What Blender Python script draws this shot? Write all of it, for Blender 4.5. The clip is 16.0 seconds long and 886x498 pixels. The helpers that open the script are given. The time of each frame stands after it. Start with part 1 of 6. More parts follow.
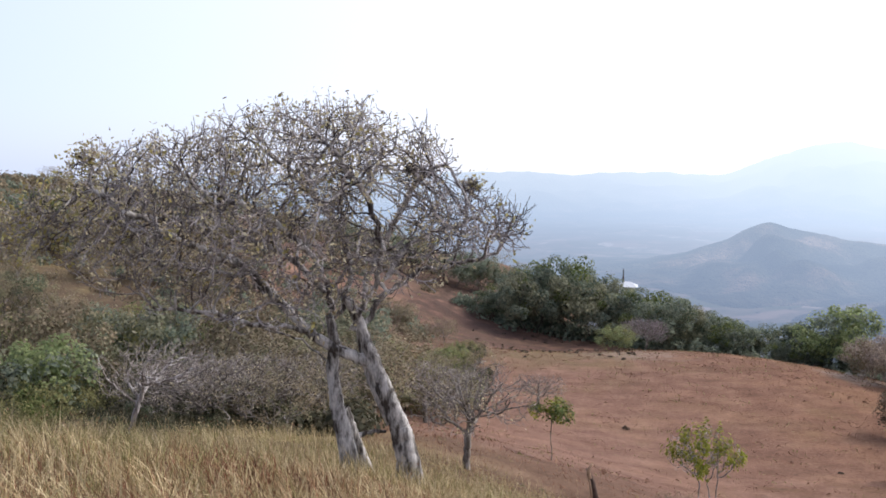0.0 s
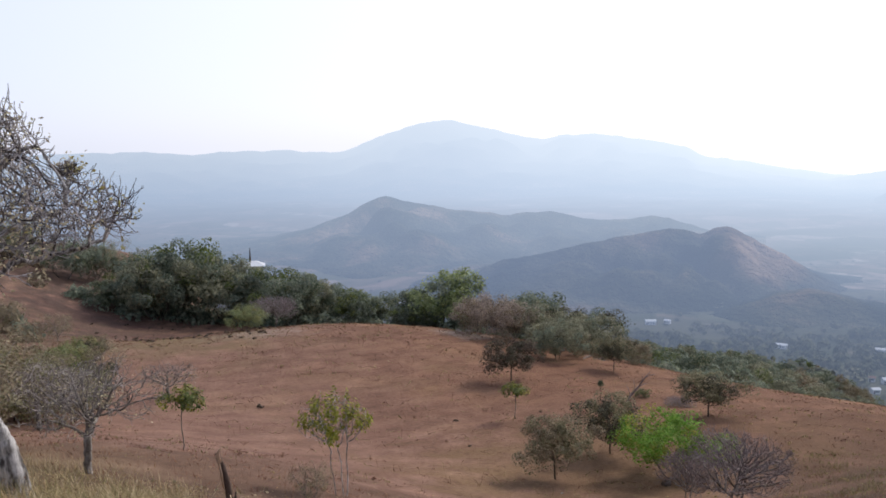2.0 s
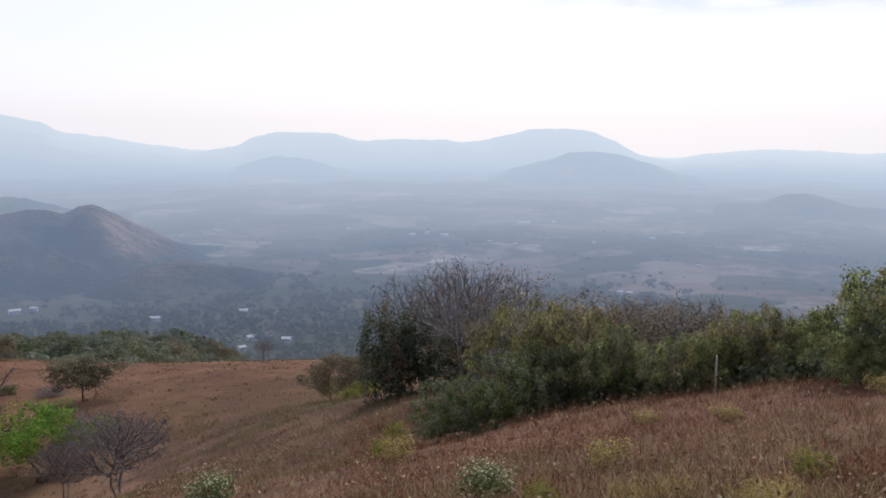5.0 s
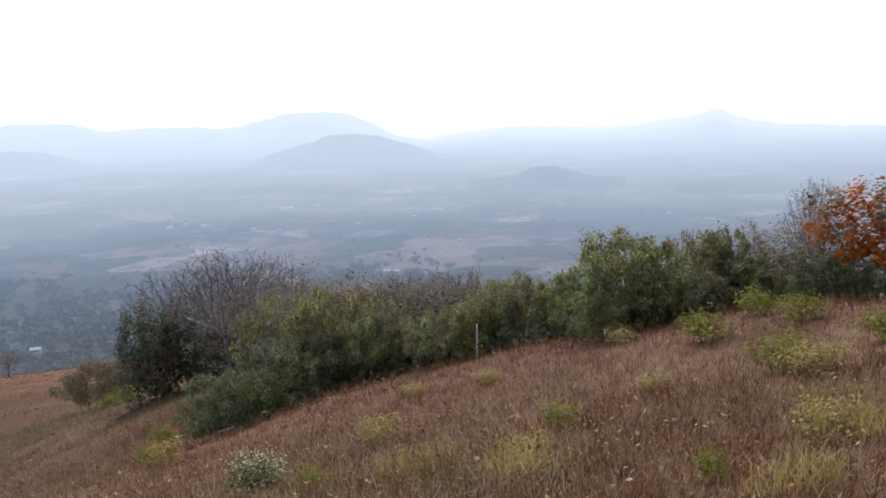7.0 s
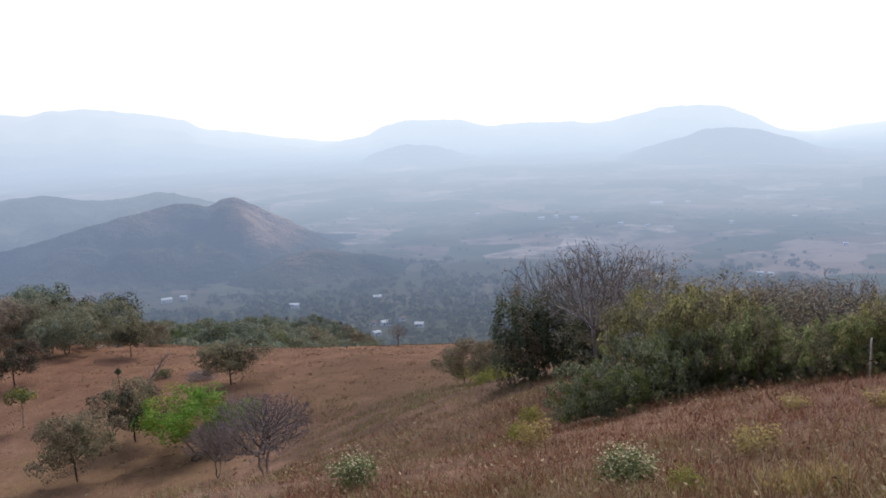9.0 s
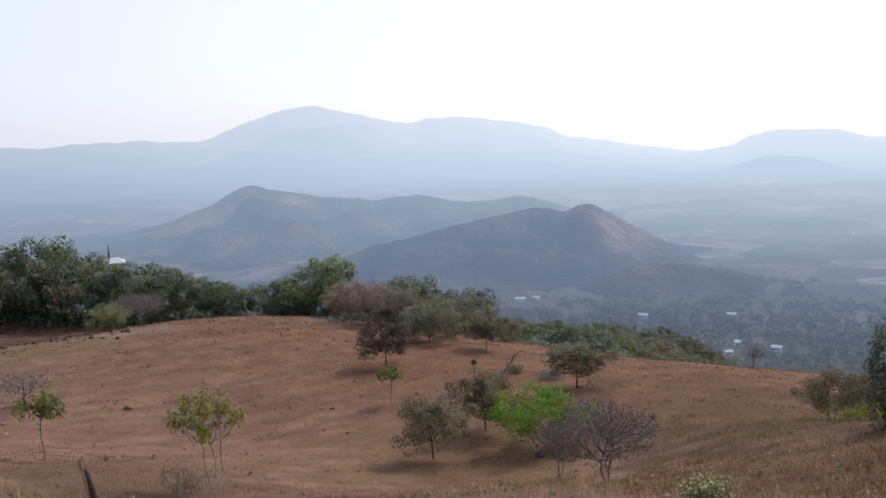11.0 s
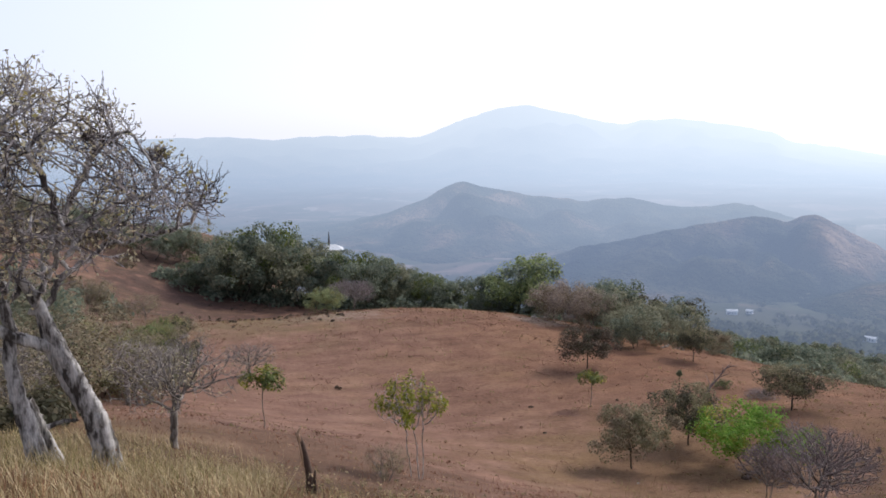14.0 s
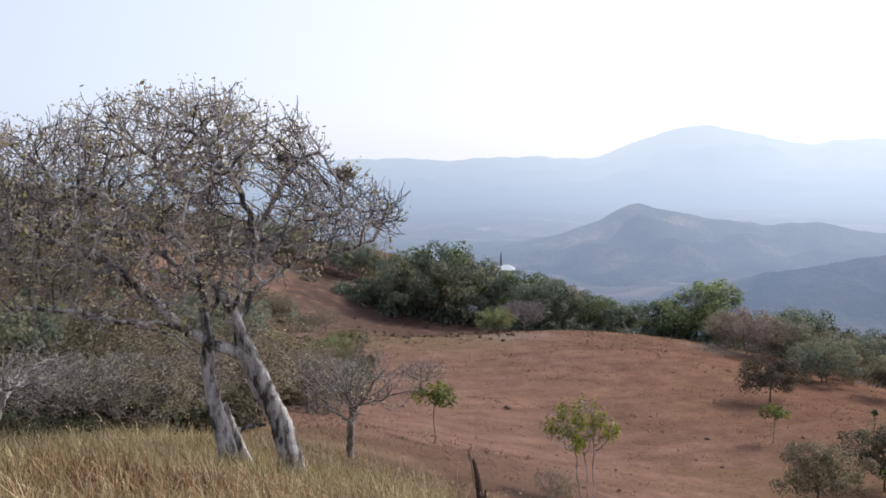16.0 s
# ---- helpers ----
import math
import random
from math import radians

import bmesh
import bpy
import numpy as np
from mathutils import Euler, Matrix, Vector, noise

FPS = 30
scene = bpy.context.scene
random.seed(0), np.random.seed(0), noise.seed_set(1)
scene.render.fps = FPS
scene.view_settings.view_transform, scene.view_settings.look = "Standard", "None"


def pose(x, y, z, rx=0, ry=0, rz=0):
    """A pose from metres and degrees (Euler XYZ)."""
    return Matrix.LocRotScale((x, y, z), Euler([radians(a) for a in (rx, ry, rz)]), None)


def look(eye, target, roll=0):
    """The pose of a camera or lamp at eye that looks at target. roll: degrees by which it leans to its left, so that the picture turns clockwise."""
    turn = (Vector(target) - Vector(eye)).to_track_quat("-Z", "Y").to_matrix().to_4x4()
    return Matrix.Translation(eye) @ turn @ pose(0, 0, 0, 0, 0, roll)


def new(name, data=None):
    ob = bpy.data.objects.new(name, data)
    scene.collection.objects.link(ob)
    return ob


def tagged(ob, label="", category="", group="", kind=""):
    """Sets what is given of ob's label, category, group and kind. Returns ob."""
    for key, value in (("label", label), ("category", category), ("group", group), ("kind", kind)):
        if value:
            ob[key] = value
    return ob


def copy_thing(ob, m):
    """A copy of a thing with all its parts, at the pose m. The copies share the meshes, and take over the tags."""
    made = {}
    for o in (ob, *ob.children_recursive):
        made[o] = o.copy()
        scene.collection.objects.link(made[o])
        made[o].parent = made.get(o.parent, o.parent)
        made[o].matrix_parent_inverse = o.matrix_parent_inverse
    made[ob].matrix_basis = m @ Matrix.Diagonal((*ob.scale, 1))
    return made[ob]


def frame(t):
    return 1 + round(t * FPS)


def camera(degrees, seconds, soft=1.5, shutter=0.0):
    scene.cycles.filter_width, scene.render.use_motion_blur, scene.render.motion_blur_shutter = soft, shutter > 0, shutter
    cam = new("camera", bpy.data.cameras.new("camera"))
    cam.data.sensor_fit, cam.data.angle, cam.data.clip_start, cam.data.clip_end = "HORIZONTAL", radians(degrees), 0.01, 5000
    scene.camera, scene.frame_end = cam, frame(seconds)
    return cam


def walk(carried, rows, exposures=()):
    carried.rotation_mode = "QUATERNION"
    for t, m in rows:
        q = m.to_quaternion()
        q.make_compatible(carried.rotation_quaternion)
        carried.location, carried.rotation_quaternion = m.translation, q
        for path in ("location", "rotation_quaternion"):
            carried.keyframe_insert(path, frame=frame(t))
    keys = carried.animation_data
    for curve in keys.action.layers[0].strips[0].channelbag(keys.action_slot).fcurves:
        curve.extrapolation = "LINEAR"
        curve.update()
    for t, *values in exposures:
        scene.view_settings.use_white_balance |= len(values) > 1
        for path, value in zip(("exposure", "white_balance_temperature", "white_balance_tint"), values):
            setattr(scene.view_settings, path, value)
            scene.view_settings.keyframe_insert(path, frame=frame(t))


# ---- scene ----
cam = camera(53.84, 16.0, soft=1.7)
EYE_HEIGHT, ARM = 1.6, 0.5
# seconds, tilt, roll and heading in degrees: the camera is held at arm's length and turned about the body
PATH = [
    (0.0, 84.68, -0.22, -1.24),
    (0.5, 84.43, -0.09, -7.01),
    (1.0, 83.93, 0.29, -12.93),
    (1.5, 83.49, 0.43, -19.42),
    (2.0, 83.22, 0.60, -25.61),
    (2.5, 82.93, 0.78, -31.16),
    (3.0, 82.76, 0.95, -37.39),
    (3.5, 82.55, 0.83, -44.01),
    (4.0, 82.20, 0.36, -51.16),
    (4.5, 81.79, 0.05, -58.44),
    (5.0, 81.54, -0.24, -65.68),
    (5.2, 81.40, -0.28, -68.55),
    (5.8, 80.99, 0.15, -76.20),
    (6.4, 80.58, 0.80, -80.85),
    (6.8, 80.36, 1.22, -81.70),
    (7.3, 80.18, 1.57, -80.08),
    (7.5, 80.15, 1.65, -78.89),
    (8.0, 80.19, 1.79, -74.05),
    (8.5, 80.36, 2.07, -66.72),
    (9.0, 80.67, 2.29, -57.49),
    (9.5, 81.35, 2.38, -47.98),
    (10.0, 82.06, 2.48, -40.62),
    (10.2, 82.13, 2.42, -38.45),
    (11.0, 82.05, 1.98, -34.35),
    (11.7, 81.74, 1.48, -32.60),
    (12.3, 81.62, 1.08, -31.20),
    (12.5, 81.62, 0.98, -30.61),
    (13.0, 81.72, 0.81, -28.19),
    (13.5, 81.88, 0.75, -24.59),
    (14.0, 82.32, 0.59, -20.56),
    (14.5, 82.77, 0.77, -17.21),
    (15.0, 83.11, 0.80, -14.84),
    (15.5, 83.41, 0.91, -12.75),
    (16.0, 83.80, 0.65, -9.26),
]


def held(tilt, roll, heading):
    a = radians(heading)
    return pose(-ARM * math.sin(a), ARM * math.cos(a), EYE_HEIGHT, tilt, roll, heading)


EXPOSURES = [(0.0, 0.28), (1.5, 0.02), (2.5, -0.12), (3.5, -0.29), (4.2, -0.37), (5.0, -0.37), (7.5, 0.0), (8.2, 0.01), (9.0, -0.12), (10.0, -0.21), (12.5, -0.10), (14.5, 0.04), (16.0, 0.04)]
walk(cam, [(t, held(*turn)) for t, *turn in PATH], EXPOSURES)


# ---- light: a hazy bright sky and a soft sun ----
SUN_BEARING, SUN_HEIGHT = 74, 41
world = bpy.data.worlds.new("hazy_sky")
scene.world = world
world.use_nodes = True
wt = world.node_tree
wt.nodes.clear()


def link(tree, a, b):
    tree.links.new(a, b)


def wnode(kind, **values):
    n = wt.nodes.new(kind)
    for k, v in values.items():
        n.inputs[k].default_value = v
    return n


sky = wnode("ShaderNodeTexSky")
sky.sky_type, sky.sun_disc = "NISHITA", False
sky.sun_elevation, sky.sun_rotation = radians(SUN_HEIGHT), radians(SUN_BEARING)
sky.air_density, sky.dust_density, sky.ozone_density, sky.altitude = 1.0, 2.0, 3.0, 400
sky_light = wnode("ShaderNodeBackground", Strength=0.035)
veil = wnode("ShaderNodeBackground", Color=(0.94, 0.97, 1.0, 1), Strength=0.90)
wcoord = wnode("ShaderNodeTexCoord")
wmap = wnode("ShaderNodeMapping", Scale=(1.6, 1.6, 7.0))
wcloud = wnode("ShaderNodeTexNoise", Scale=4.5, Detail=5.0, Roughness=0.55)
wramp = wt.nodes.new("ShaderNodeValToRGB")
wramp.color_ramp.elements[0].position, wramp.color_ramp.elements[0].color = 0.46, (0.52, 0.56, 0.64, 1)
wramp.color_ramp.elements[1].position, wramp.color_ramp.elements[1].color = 0.60, (0.945, 0.945, 1.04, 1)
wadd = wt.nodes.new("ShaderNodeAddShader")
wout = wt.nodes.new("ShaderNodeOutputWorld")
link(wt, wcoord.outputs["Generated"], wmap.inputs["Vector"])
link(wt, wmap.outputs["Vector"], wcloud.inputs["Vector"])
link(wt, wcloud.outputs["Fac"], wramp.inputs["Fac"])
# thin grey clouds high up only, none near the skyline
wsep = wt.nodes.new("ShaderNodeSeparateXYZ")
link(wt, wcoord.outputs["Generated"], wsep.inputs[0])
whigh = wt.nodes.new("ShaderNodeMapRange")
whigh.inputs["From Min"].default_value, whigh.inputs["From Max"].default_value = 0.105, 0.14
link(wt, wsep.outputs["Z"], whigh.inputs["Value"])
# and in the east only
weast = wt.nodes.new("ShaderNodeMapRange")
weast.inputs["From Min"].default_value, weast.inputs["From Max"].default_value = 0.93, 0.985
link(wt, wsep.outputs["X"], weast.inputs["Value"])
wbank = wt.nodes.new("ShaderNodeMath")
wbank.operation = "MULTIPLY"
link(wt, whigh.outputs["Result"], wbank.inputs[0])
link(wt, weast.outputs["Result"], wbank.inputs[1])
wmix = wt.nodes.new("ShaderNodeMix")
wmix.data_type = "RGBA"
wmix.inputs[6].default_value = (0.945, 0.945, 1.04, 1)
link(wt, wbank.outputs[0], wmix.inputs[0])
link(wt, wramp.outputs["Color"], wmix.inputs[7])
# the haze is brightest towards the sun and bluer away from it
wdot = wt.nodes.new("ShaderNodeVectorMath")
wdot.operation = "DOT_PRODUCT"
wdot.inputs[1].default_value = (math.sin(radians(SUN_BEARING)), math.cos(radians(SUN_BEARING)), 0.35)
link(wt, wcoord.outputs["Generated"], wdot.inputs[0])
wside = wt.nodes.new("ShaderNodeMapRange")
wside.inputs["From Min"].default_value, wside.inputs["From Max"].default_value = -0.25, 0.85
link(wt, wdot.outputs["Value"], wside.inputs["Value"])
wair = wt.nodes.new("ShaderNodeMix")
wair.data_type, wair.blend_type = "RGBA", "MULTIPLY"
wair.inputs[0].default_value = 1.0
wtone = wt.nodes.new("ShaderNodeMix")
wtone.data_type = "RGBA"
wtone.inputs[6].default_value, wtone.inputs[7].default_value = (0.60, 0.68, 0.82, 1), (1.20, 1.19, 1.16, 1)
link(wt, wside.outputs["Result"], wtone.inputs[0])
link(wt, wtone.outputs[2], wair.inputs[7])
link(wt, wmix.outputs[2], wair.inputs[6])
# hazy sky pales towards the skyline and deepens overhead
wlift = wt.nodes.new("ShaderNodeMapRange")
wlift.inputs["From Min"].default_value, wlift.inputs["From Max"].default_value = 0.22, 0.80
wlift.inputs["To Min"].default_value, wlift.inputs["To Max"].default_value = 1.0, 0.66
link(wt, wsep.outputs["Z"], wlift.inputs["Value"])
wdeep = wt.nodes.new("ShaderNodeMix")
wdeep.data_type, wdeep.blend_type = "RGBA", "MULTIPLY"
wdeep.inputs[0].default_value = 1.0
link(wt, wair.outputs[2], wdeep.inputs[6])
link(wt, wlift.outputs["Result"], wdeep.inputs[7])
link(wt, wdeep.outputs[2], veil.inputs["Color"])
wtint = wt.nodes.new("ShaderNodeMix")
wtint.data_type, wtint.blend_type = "RGBA", "MULTIPLY"
wtint.inputs[0].default_value, wtint.inputs[7].default_value = 1.0, (0.92, 0.96, 1.18, 1)
link(wt, sky.outputs["Color"], wtint.inputs[6])
link(wt, wtint.outputs[2], sky_light.inputs["Color"])
link(wt, sky_light.outputs["Background"], wadd.inputs[0])
link(wt, veil.outputs["Background"], wadd.inputs[1])
link(wt, wadd.outputs["Shader"], wout.inputs["Surface"])

sun = new("sun", bpy.data.lights.new("sun", "SUN"))
sun.data.energy, sun.data.angle, sun.data.color = 2.95, radians(14), (1.0, 0.95, 0.88)
sb, sh = radians(SUN_BEARING), radians(SUN_HEIGHT)
sun.matrix_world = look((0, 0, 0), (-math.sin(sb) * math.cos(sh), -math.cos(sb) * math.cos(sh), -math.sin(sh)))

# ---- materials ----
def shader(name):
    m = bpy.data.materials.new(name)
    m.use_nodes = True
    t = m.node_tree
    t.nodes.clear()
    return m, t


def node(t, kind, **values):
    n = t.nodes.new(kind)
    for k, v in values.items():
        n.inputs[k].default_value = v
    return n


def ramp(t, fac, *stops):
    n = t.nodes.new("ShaderNodeValToRGB")
    e = n.color_ramp.elements
    while len(e) < len(stops):
        e.new(0.5)
    for el, (p, c) in zip(e, stops):
        el.position, el.color = p, (*c, 1)
    t.links.new(fac, n.inputs["Fac"])
    return n.outputs["Color"]


def mix(t, fac, a, b, blend="MIX"):
    n = t.nodes.new("ShaderNodeMix")
    n.data_type, n.blend_type = "RGBA", blend
    for value, slot in ((fac, n.inputs[0]), (a, n.inputs[6]), (b, n.inputs[7])):
        if isinstance(value, (int, float)):
            slot.default_value = value
        elif isinstance(value, tuple):
            slot.default_value = (*value, 1)
        else:
            t.links.new(value, slot)
    return n.outputs[2]


def maths(t, op, a, b=None, c=None, clamp=False):
    n = t.nodes.new("ShaderNodeMath")
    n.operation, n.use_clamp = op, clamp
    for value, slot in zip((a, b, c), n.inputs):
        if value is None:
            continue
        if isinstance(value, (int, float)):
            slot.default_value = value
        else:
            t.links.new(value, slot)
    return n.outputs[0]


def noise_of(t, vector, scale, detail=4.0, rough=0.55):
    n = node(t, "ShaderNodeTexNoise", Scale=scale, Detail=detail, Roughness=rough)
    t.links.new(vector, n.inputs["Vector"])
    return n.outputs["Fac"]


def place_of(t):
    return t.nodes.new("ShaderNodeNewGeometry").outputs["Position"]


def local_of(t):
    return t.nodes.new("ShaderNodeTexCoord").outputs["Object"]


def surface(t, color, rough=0.9, bump=None, strength=0.4, dist=0.05, spec=0.2):
    p = node(t, "ShaderNodeBsdfPrincipled", Roughness=rough)
    p.inputs["Specular IOR Level"].default_value = spec
    if isinstance(color, tuple):
        p.inputs["Base Color"].default_value = (*color, 1)
    else:
        t.links.new(color, p.inputs["Base Color"])
    if bump is not None:
        b = node(t, "ShaderNodeBump", Strength=strength, Distance=dist)
        t.links.new(bump, b.inputs["Height"])
        t.links.new(b.outputs["Normal"], p.inputs["Normal"])
    o = t.nodes.new("ShaderNodeOutputMaterial")
    t.links.new(p.outputs[0], o.inputs["Surface"])
    return p


def foliage(name, *colors, glow=0.35, rough=0.6, spread=0.9):
    """Leaves of several tints, thin enough to let some light through."""
    m, t = shader(name)
    g = t.nodes.new("ShaderNodeNewGeometry")
    info = t.nodes.new("ShaderNodeObjectInfo")
    pick = maths(t, "ADD", maths(t, "MULTIPLY", g.outputs["Random Per Island"], spread),
                 maths(t, "MULTIPLY", info.outputs["Random"], 1 - spread))
    stops = [(0.5 if len(colors) == 1 else i / (len(colors) - 1), c) for i, c in enumerate(colors)]
    col = ramp(t, pick, *stops)
    patchy = noise_of(t, local_of(t), 1.3, 3)
    col = mix(t, 1.0, col, ramp(t, patchy, (0.3, (0.72, 0.72, 0.72)), (0.7, (1.2, 1.18, 1.1))), "MULTIPLY")
    p = node(t, "ShaderNodeBsdfPrincipled", Roughness=rough)
    p.inputs["Specular IOR Level"].default_value = 0.10
    tr = t.nodes.new("ShaderNodeBsdfTranslucent")
    mx = node(t, "ShaderNodeMixShader", Fac=glow)
    t.links.new(col, p.inputs["Base Color"])
    t.links.new(col, tr.inputs["Color"])
    t.links.new(p.outputs[0], mx.inputs[1])
    t.links.new(tr.outputs[0], mx.inputs[2])
    o = t.nodes.new("ShaderNodeOutputMaterial")
    t.links.new(mx.outputs[0], o.inputs["Surface"])
    return m


def bark(name, dark, light, scale=6.0, patch=1.5):
    m, t = shader(name)
    co = local_of(t)
    st = node(t, "ShaderNodeMapping", Scale=(1, 1, 0.28))
    t.links.new(co, st.inputs["Vector"])
    fine = noise_of(t, st.outputs[0], scale * 3, 6, 0.65)
    big = noise_of(t, st.outputs[0], patch * 1.6, 5, 0.65)
    col = mix(t, ramp(t, big, (0.42, (0, 0, 0)), (0.58, (1, 1, 1))), dark, light)
    col = mix(t, 1.0, col, ramp(t, fine, (0.25, (0.5, 0.5, 0.5)), (0.7, (1.15, 1.15, 1.15))), "MULTIPLY")
    surface(t, col, 0.9, fine, 0.7, 0.03)
    return m


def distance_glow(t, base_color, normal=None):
    """Far land as a glowing backdrop: haze painted in as emission, growing with distance."""
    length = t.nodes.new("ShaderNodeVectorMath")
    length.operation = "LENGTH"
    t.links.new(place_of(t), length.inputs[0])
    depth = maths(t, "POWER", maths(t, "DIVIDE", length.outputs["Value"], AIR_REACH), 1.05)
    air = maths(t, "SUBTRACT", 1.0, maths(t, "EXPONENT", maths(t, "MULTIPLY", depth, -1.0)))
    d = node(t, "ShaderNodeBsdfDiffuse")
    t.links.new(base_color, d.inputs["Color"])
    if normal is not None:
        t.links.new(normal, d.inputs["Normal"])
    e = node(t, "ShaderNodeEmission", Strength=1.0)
    # the painted haze is brighter on the sun's side
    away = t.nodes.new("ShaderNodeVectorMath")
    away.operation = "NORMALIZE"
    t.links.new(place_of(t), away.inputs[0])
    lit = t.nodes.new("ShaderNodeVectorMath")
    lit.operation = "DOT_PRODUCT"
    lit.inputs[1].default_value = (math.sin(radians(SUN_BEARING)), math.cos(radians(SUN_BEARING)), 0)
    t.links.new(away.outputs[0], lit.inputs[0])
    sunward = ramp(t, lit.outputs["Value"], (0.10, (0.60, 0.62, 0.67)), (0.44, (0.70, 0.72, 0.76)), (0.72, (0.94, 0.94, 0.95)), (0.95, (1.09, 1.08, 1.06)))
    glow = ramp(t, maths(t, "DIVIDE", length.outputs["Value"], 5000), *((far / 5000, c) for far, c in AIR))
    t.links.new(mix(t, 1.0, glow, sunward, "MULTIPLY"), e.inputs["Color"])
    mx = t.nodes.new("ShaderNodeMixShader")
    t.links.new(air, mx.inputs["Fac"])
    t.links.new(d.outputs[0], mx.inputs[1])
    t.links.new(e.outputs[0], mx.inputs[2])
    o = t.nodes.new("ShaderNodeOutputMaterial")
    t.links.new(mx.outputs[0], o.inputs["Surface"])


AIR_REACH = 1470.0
# emission colours that stand for lit, hazy air at each distance
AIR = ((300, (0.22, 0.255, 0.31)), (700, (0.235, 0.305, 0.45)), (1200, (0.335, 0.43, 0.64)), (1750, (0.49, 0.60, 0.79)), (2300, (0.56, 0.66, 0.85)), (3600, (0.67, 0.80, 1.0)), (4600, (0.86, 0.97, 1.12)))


def make_ground():
    m, t = shader("dry_hillside")
    pos = place_of(t)
    broad = noise_of(t, pos, 0.035, 4)
    mid = noise_of(t, pos, 0.35, 5, 0.6)
    fine = noise_of(t, pos, 3.5, 6, 0.7)
    red = ramp(t, mid, (0.25, (0.135, 0.074, 0.056)), (0.5, (0.190, 0.108, 0.081)), (0.8, (0.245, 0.150, 0.112)))
    straw = ramp(t, mid, (0.25, (0.075, 0.052, 0.028)), (0.5, (0.135, 0.096, 0.05)), (0.8, (0.20, 0.15, 0.085)))
    xyz = t.nodes.new("ShaderNodeSeparateXYZ")
    t.links.new(pos, xyz.inputs[0])
    # straw-coloured on the near slope to the west, red over the spur
    west = maths(t, "ADD", maths(t, "MULTIPLY", xyz.outputs["Y"], 0.030), maths(t, "MULTIPLY", xyz.outputs["X"], 0.095))
    west = maths(t, "ADD", west, maths(t, "MULTIPLY", broad, 1.6))
    col = mix(t, ramp(t, maths(t, "MULTIPLY", west, 0.25), (0.38, (0, 0, 0)), (0.62, (1, 1, 1))), straw, red)
    col = mix(t, ramp(t, noise_of(t, pos, 0.06, 5, 0.6), (0.54, (0, 0, 0)), (0.68, (0.45, 0.45, 0.45))), col, straw)
    # deeper orange-brown towards the east
    east = maths(t, "ADD", maths(t, "MULTIPLY", xyz.outputs["X"], 0.014), maths(t, "MULTIPLY", broad, 0.5))
    col = mix(t, 1.0, col, ramp(t, east, (0.36, (1.14, 1.14, 1.13)), (0.72, (1.08, 1.05, 0.97)), (1.0, (1.04, 0.95, 0.81))), "MULTIPLY")
    # wind-laid streaks
    lie = node(t, "ShaderNodeMapping", Rotation=(0, 0, 0.5), Scale=(0.10, 0.42, 0.3))
    t.links.new(pos, lie.inputs["Vector"])
    streak = noise_of(t, lie.outputs[0], 1.0, 5, 0.62)
    col = mix(t, 1.0, col, ramp(t, streak, (0.30, (0.82, 0.81, 0.80)), (0.52, (1.0, 1.0, 1.0)), (0.72, (1.16, 1.16, 1.13))), "MULTIPLY")
    # worn, paler earth, and patches tinted darker and browner
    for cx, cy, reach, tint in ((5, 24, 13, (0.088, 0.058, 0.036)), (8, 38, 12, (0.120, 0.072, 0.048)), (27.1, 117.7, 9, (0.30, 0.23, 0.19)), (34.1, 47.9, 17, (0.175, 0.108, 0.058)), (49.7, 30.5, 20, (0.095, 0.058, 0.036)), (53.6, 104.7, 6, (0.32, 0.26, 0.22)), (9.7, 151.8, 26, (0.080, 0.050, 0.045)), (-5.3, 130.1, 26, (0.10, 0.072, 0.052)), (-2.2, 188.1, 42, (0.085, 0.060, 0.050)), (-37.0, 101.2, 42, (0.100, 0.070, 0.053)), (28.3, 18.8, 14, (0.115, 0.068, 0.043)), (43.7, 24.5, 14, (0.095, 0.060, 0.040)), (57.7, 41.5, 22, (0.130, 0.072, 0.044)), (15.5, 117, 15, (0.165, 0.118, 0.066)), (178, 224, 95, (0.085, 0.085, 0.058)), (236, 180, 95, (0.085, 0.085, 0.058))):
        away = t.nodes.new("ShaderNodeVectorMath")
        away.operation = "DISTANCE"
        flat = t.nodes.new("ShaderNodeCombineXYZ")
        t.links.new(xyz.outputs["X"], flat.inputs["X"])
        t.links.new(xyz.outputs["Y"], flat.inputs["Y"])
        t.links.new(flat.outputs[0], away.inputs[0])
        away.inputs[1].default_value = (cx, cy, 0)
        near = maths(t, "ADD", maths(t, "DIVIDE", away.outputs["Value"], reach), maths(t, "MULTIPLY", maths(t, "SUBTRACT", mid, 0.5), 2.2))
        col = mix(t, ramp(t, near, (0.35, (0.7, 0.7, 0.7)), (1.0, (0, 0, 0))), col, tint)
    stain = noise_of(t, pos, 0.11, 5, 0.65)
    col = mix(t, 1.0, col, ramp(t, stain, (0.34, (0.80, 0.78, 0.76)), (0.5, (1.0, 1.0, 1.0)), (0.66, (1.07, 1.11, 1.02))), "MULTIPLY")
    dabs = noise_of(t, pos, 1.4, 3, 0.5)
    col = mix(t, 1.0, col, ramp(t, dabs, (0.54, (1, 1, 1)), (0.68, (0.76, 0.74, 0.74))), "MULTIPLY")
    col = mix(t, 1.0, col, ramp(t, fine, (0.25, (0.65, 0.65, 0.65)), (0.75, (1.28, 1.28, 1.28))), "MULTIPLY")
    surface(t, col, 0.95, fine, 0.8, 0.12, 0.1)
    return m


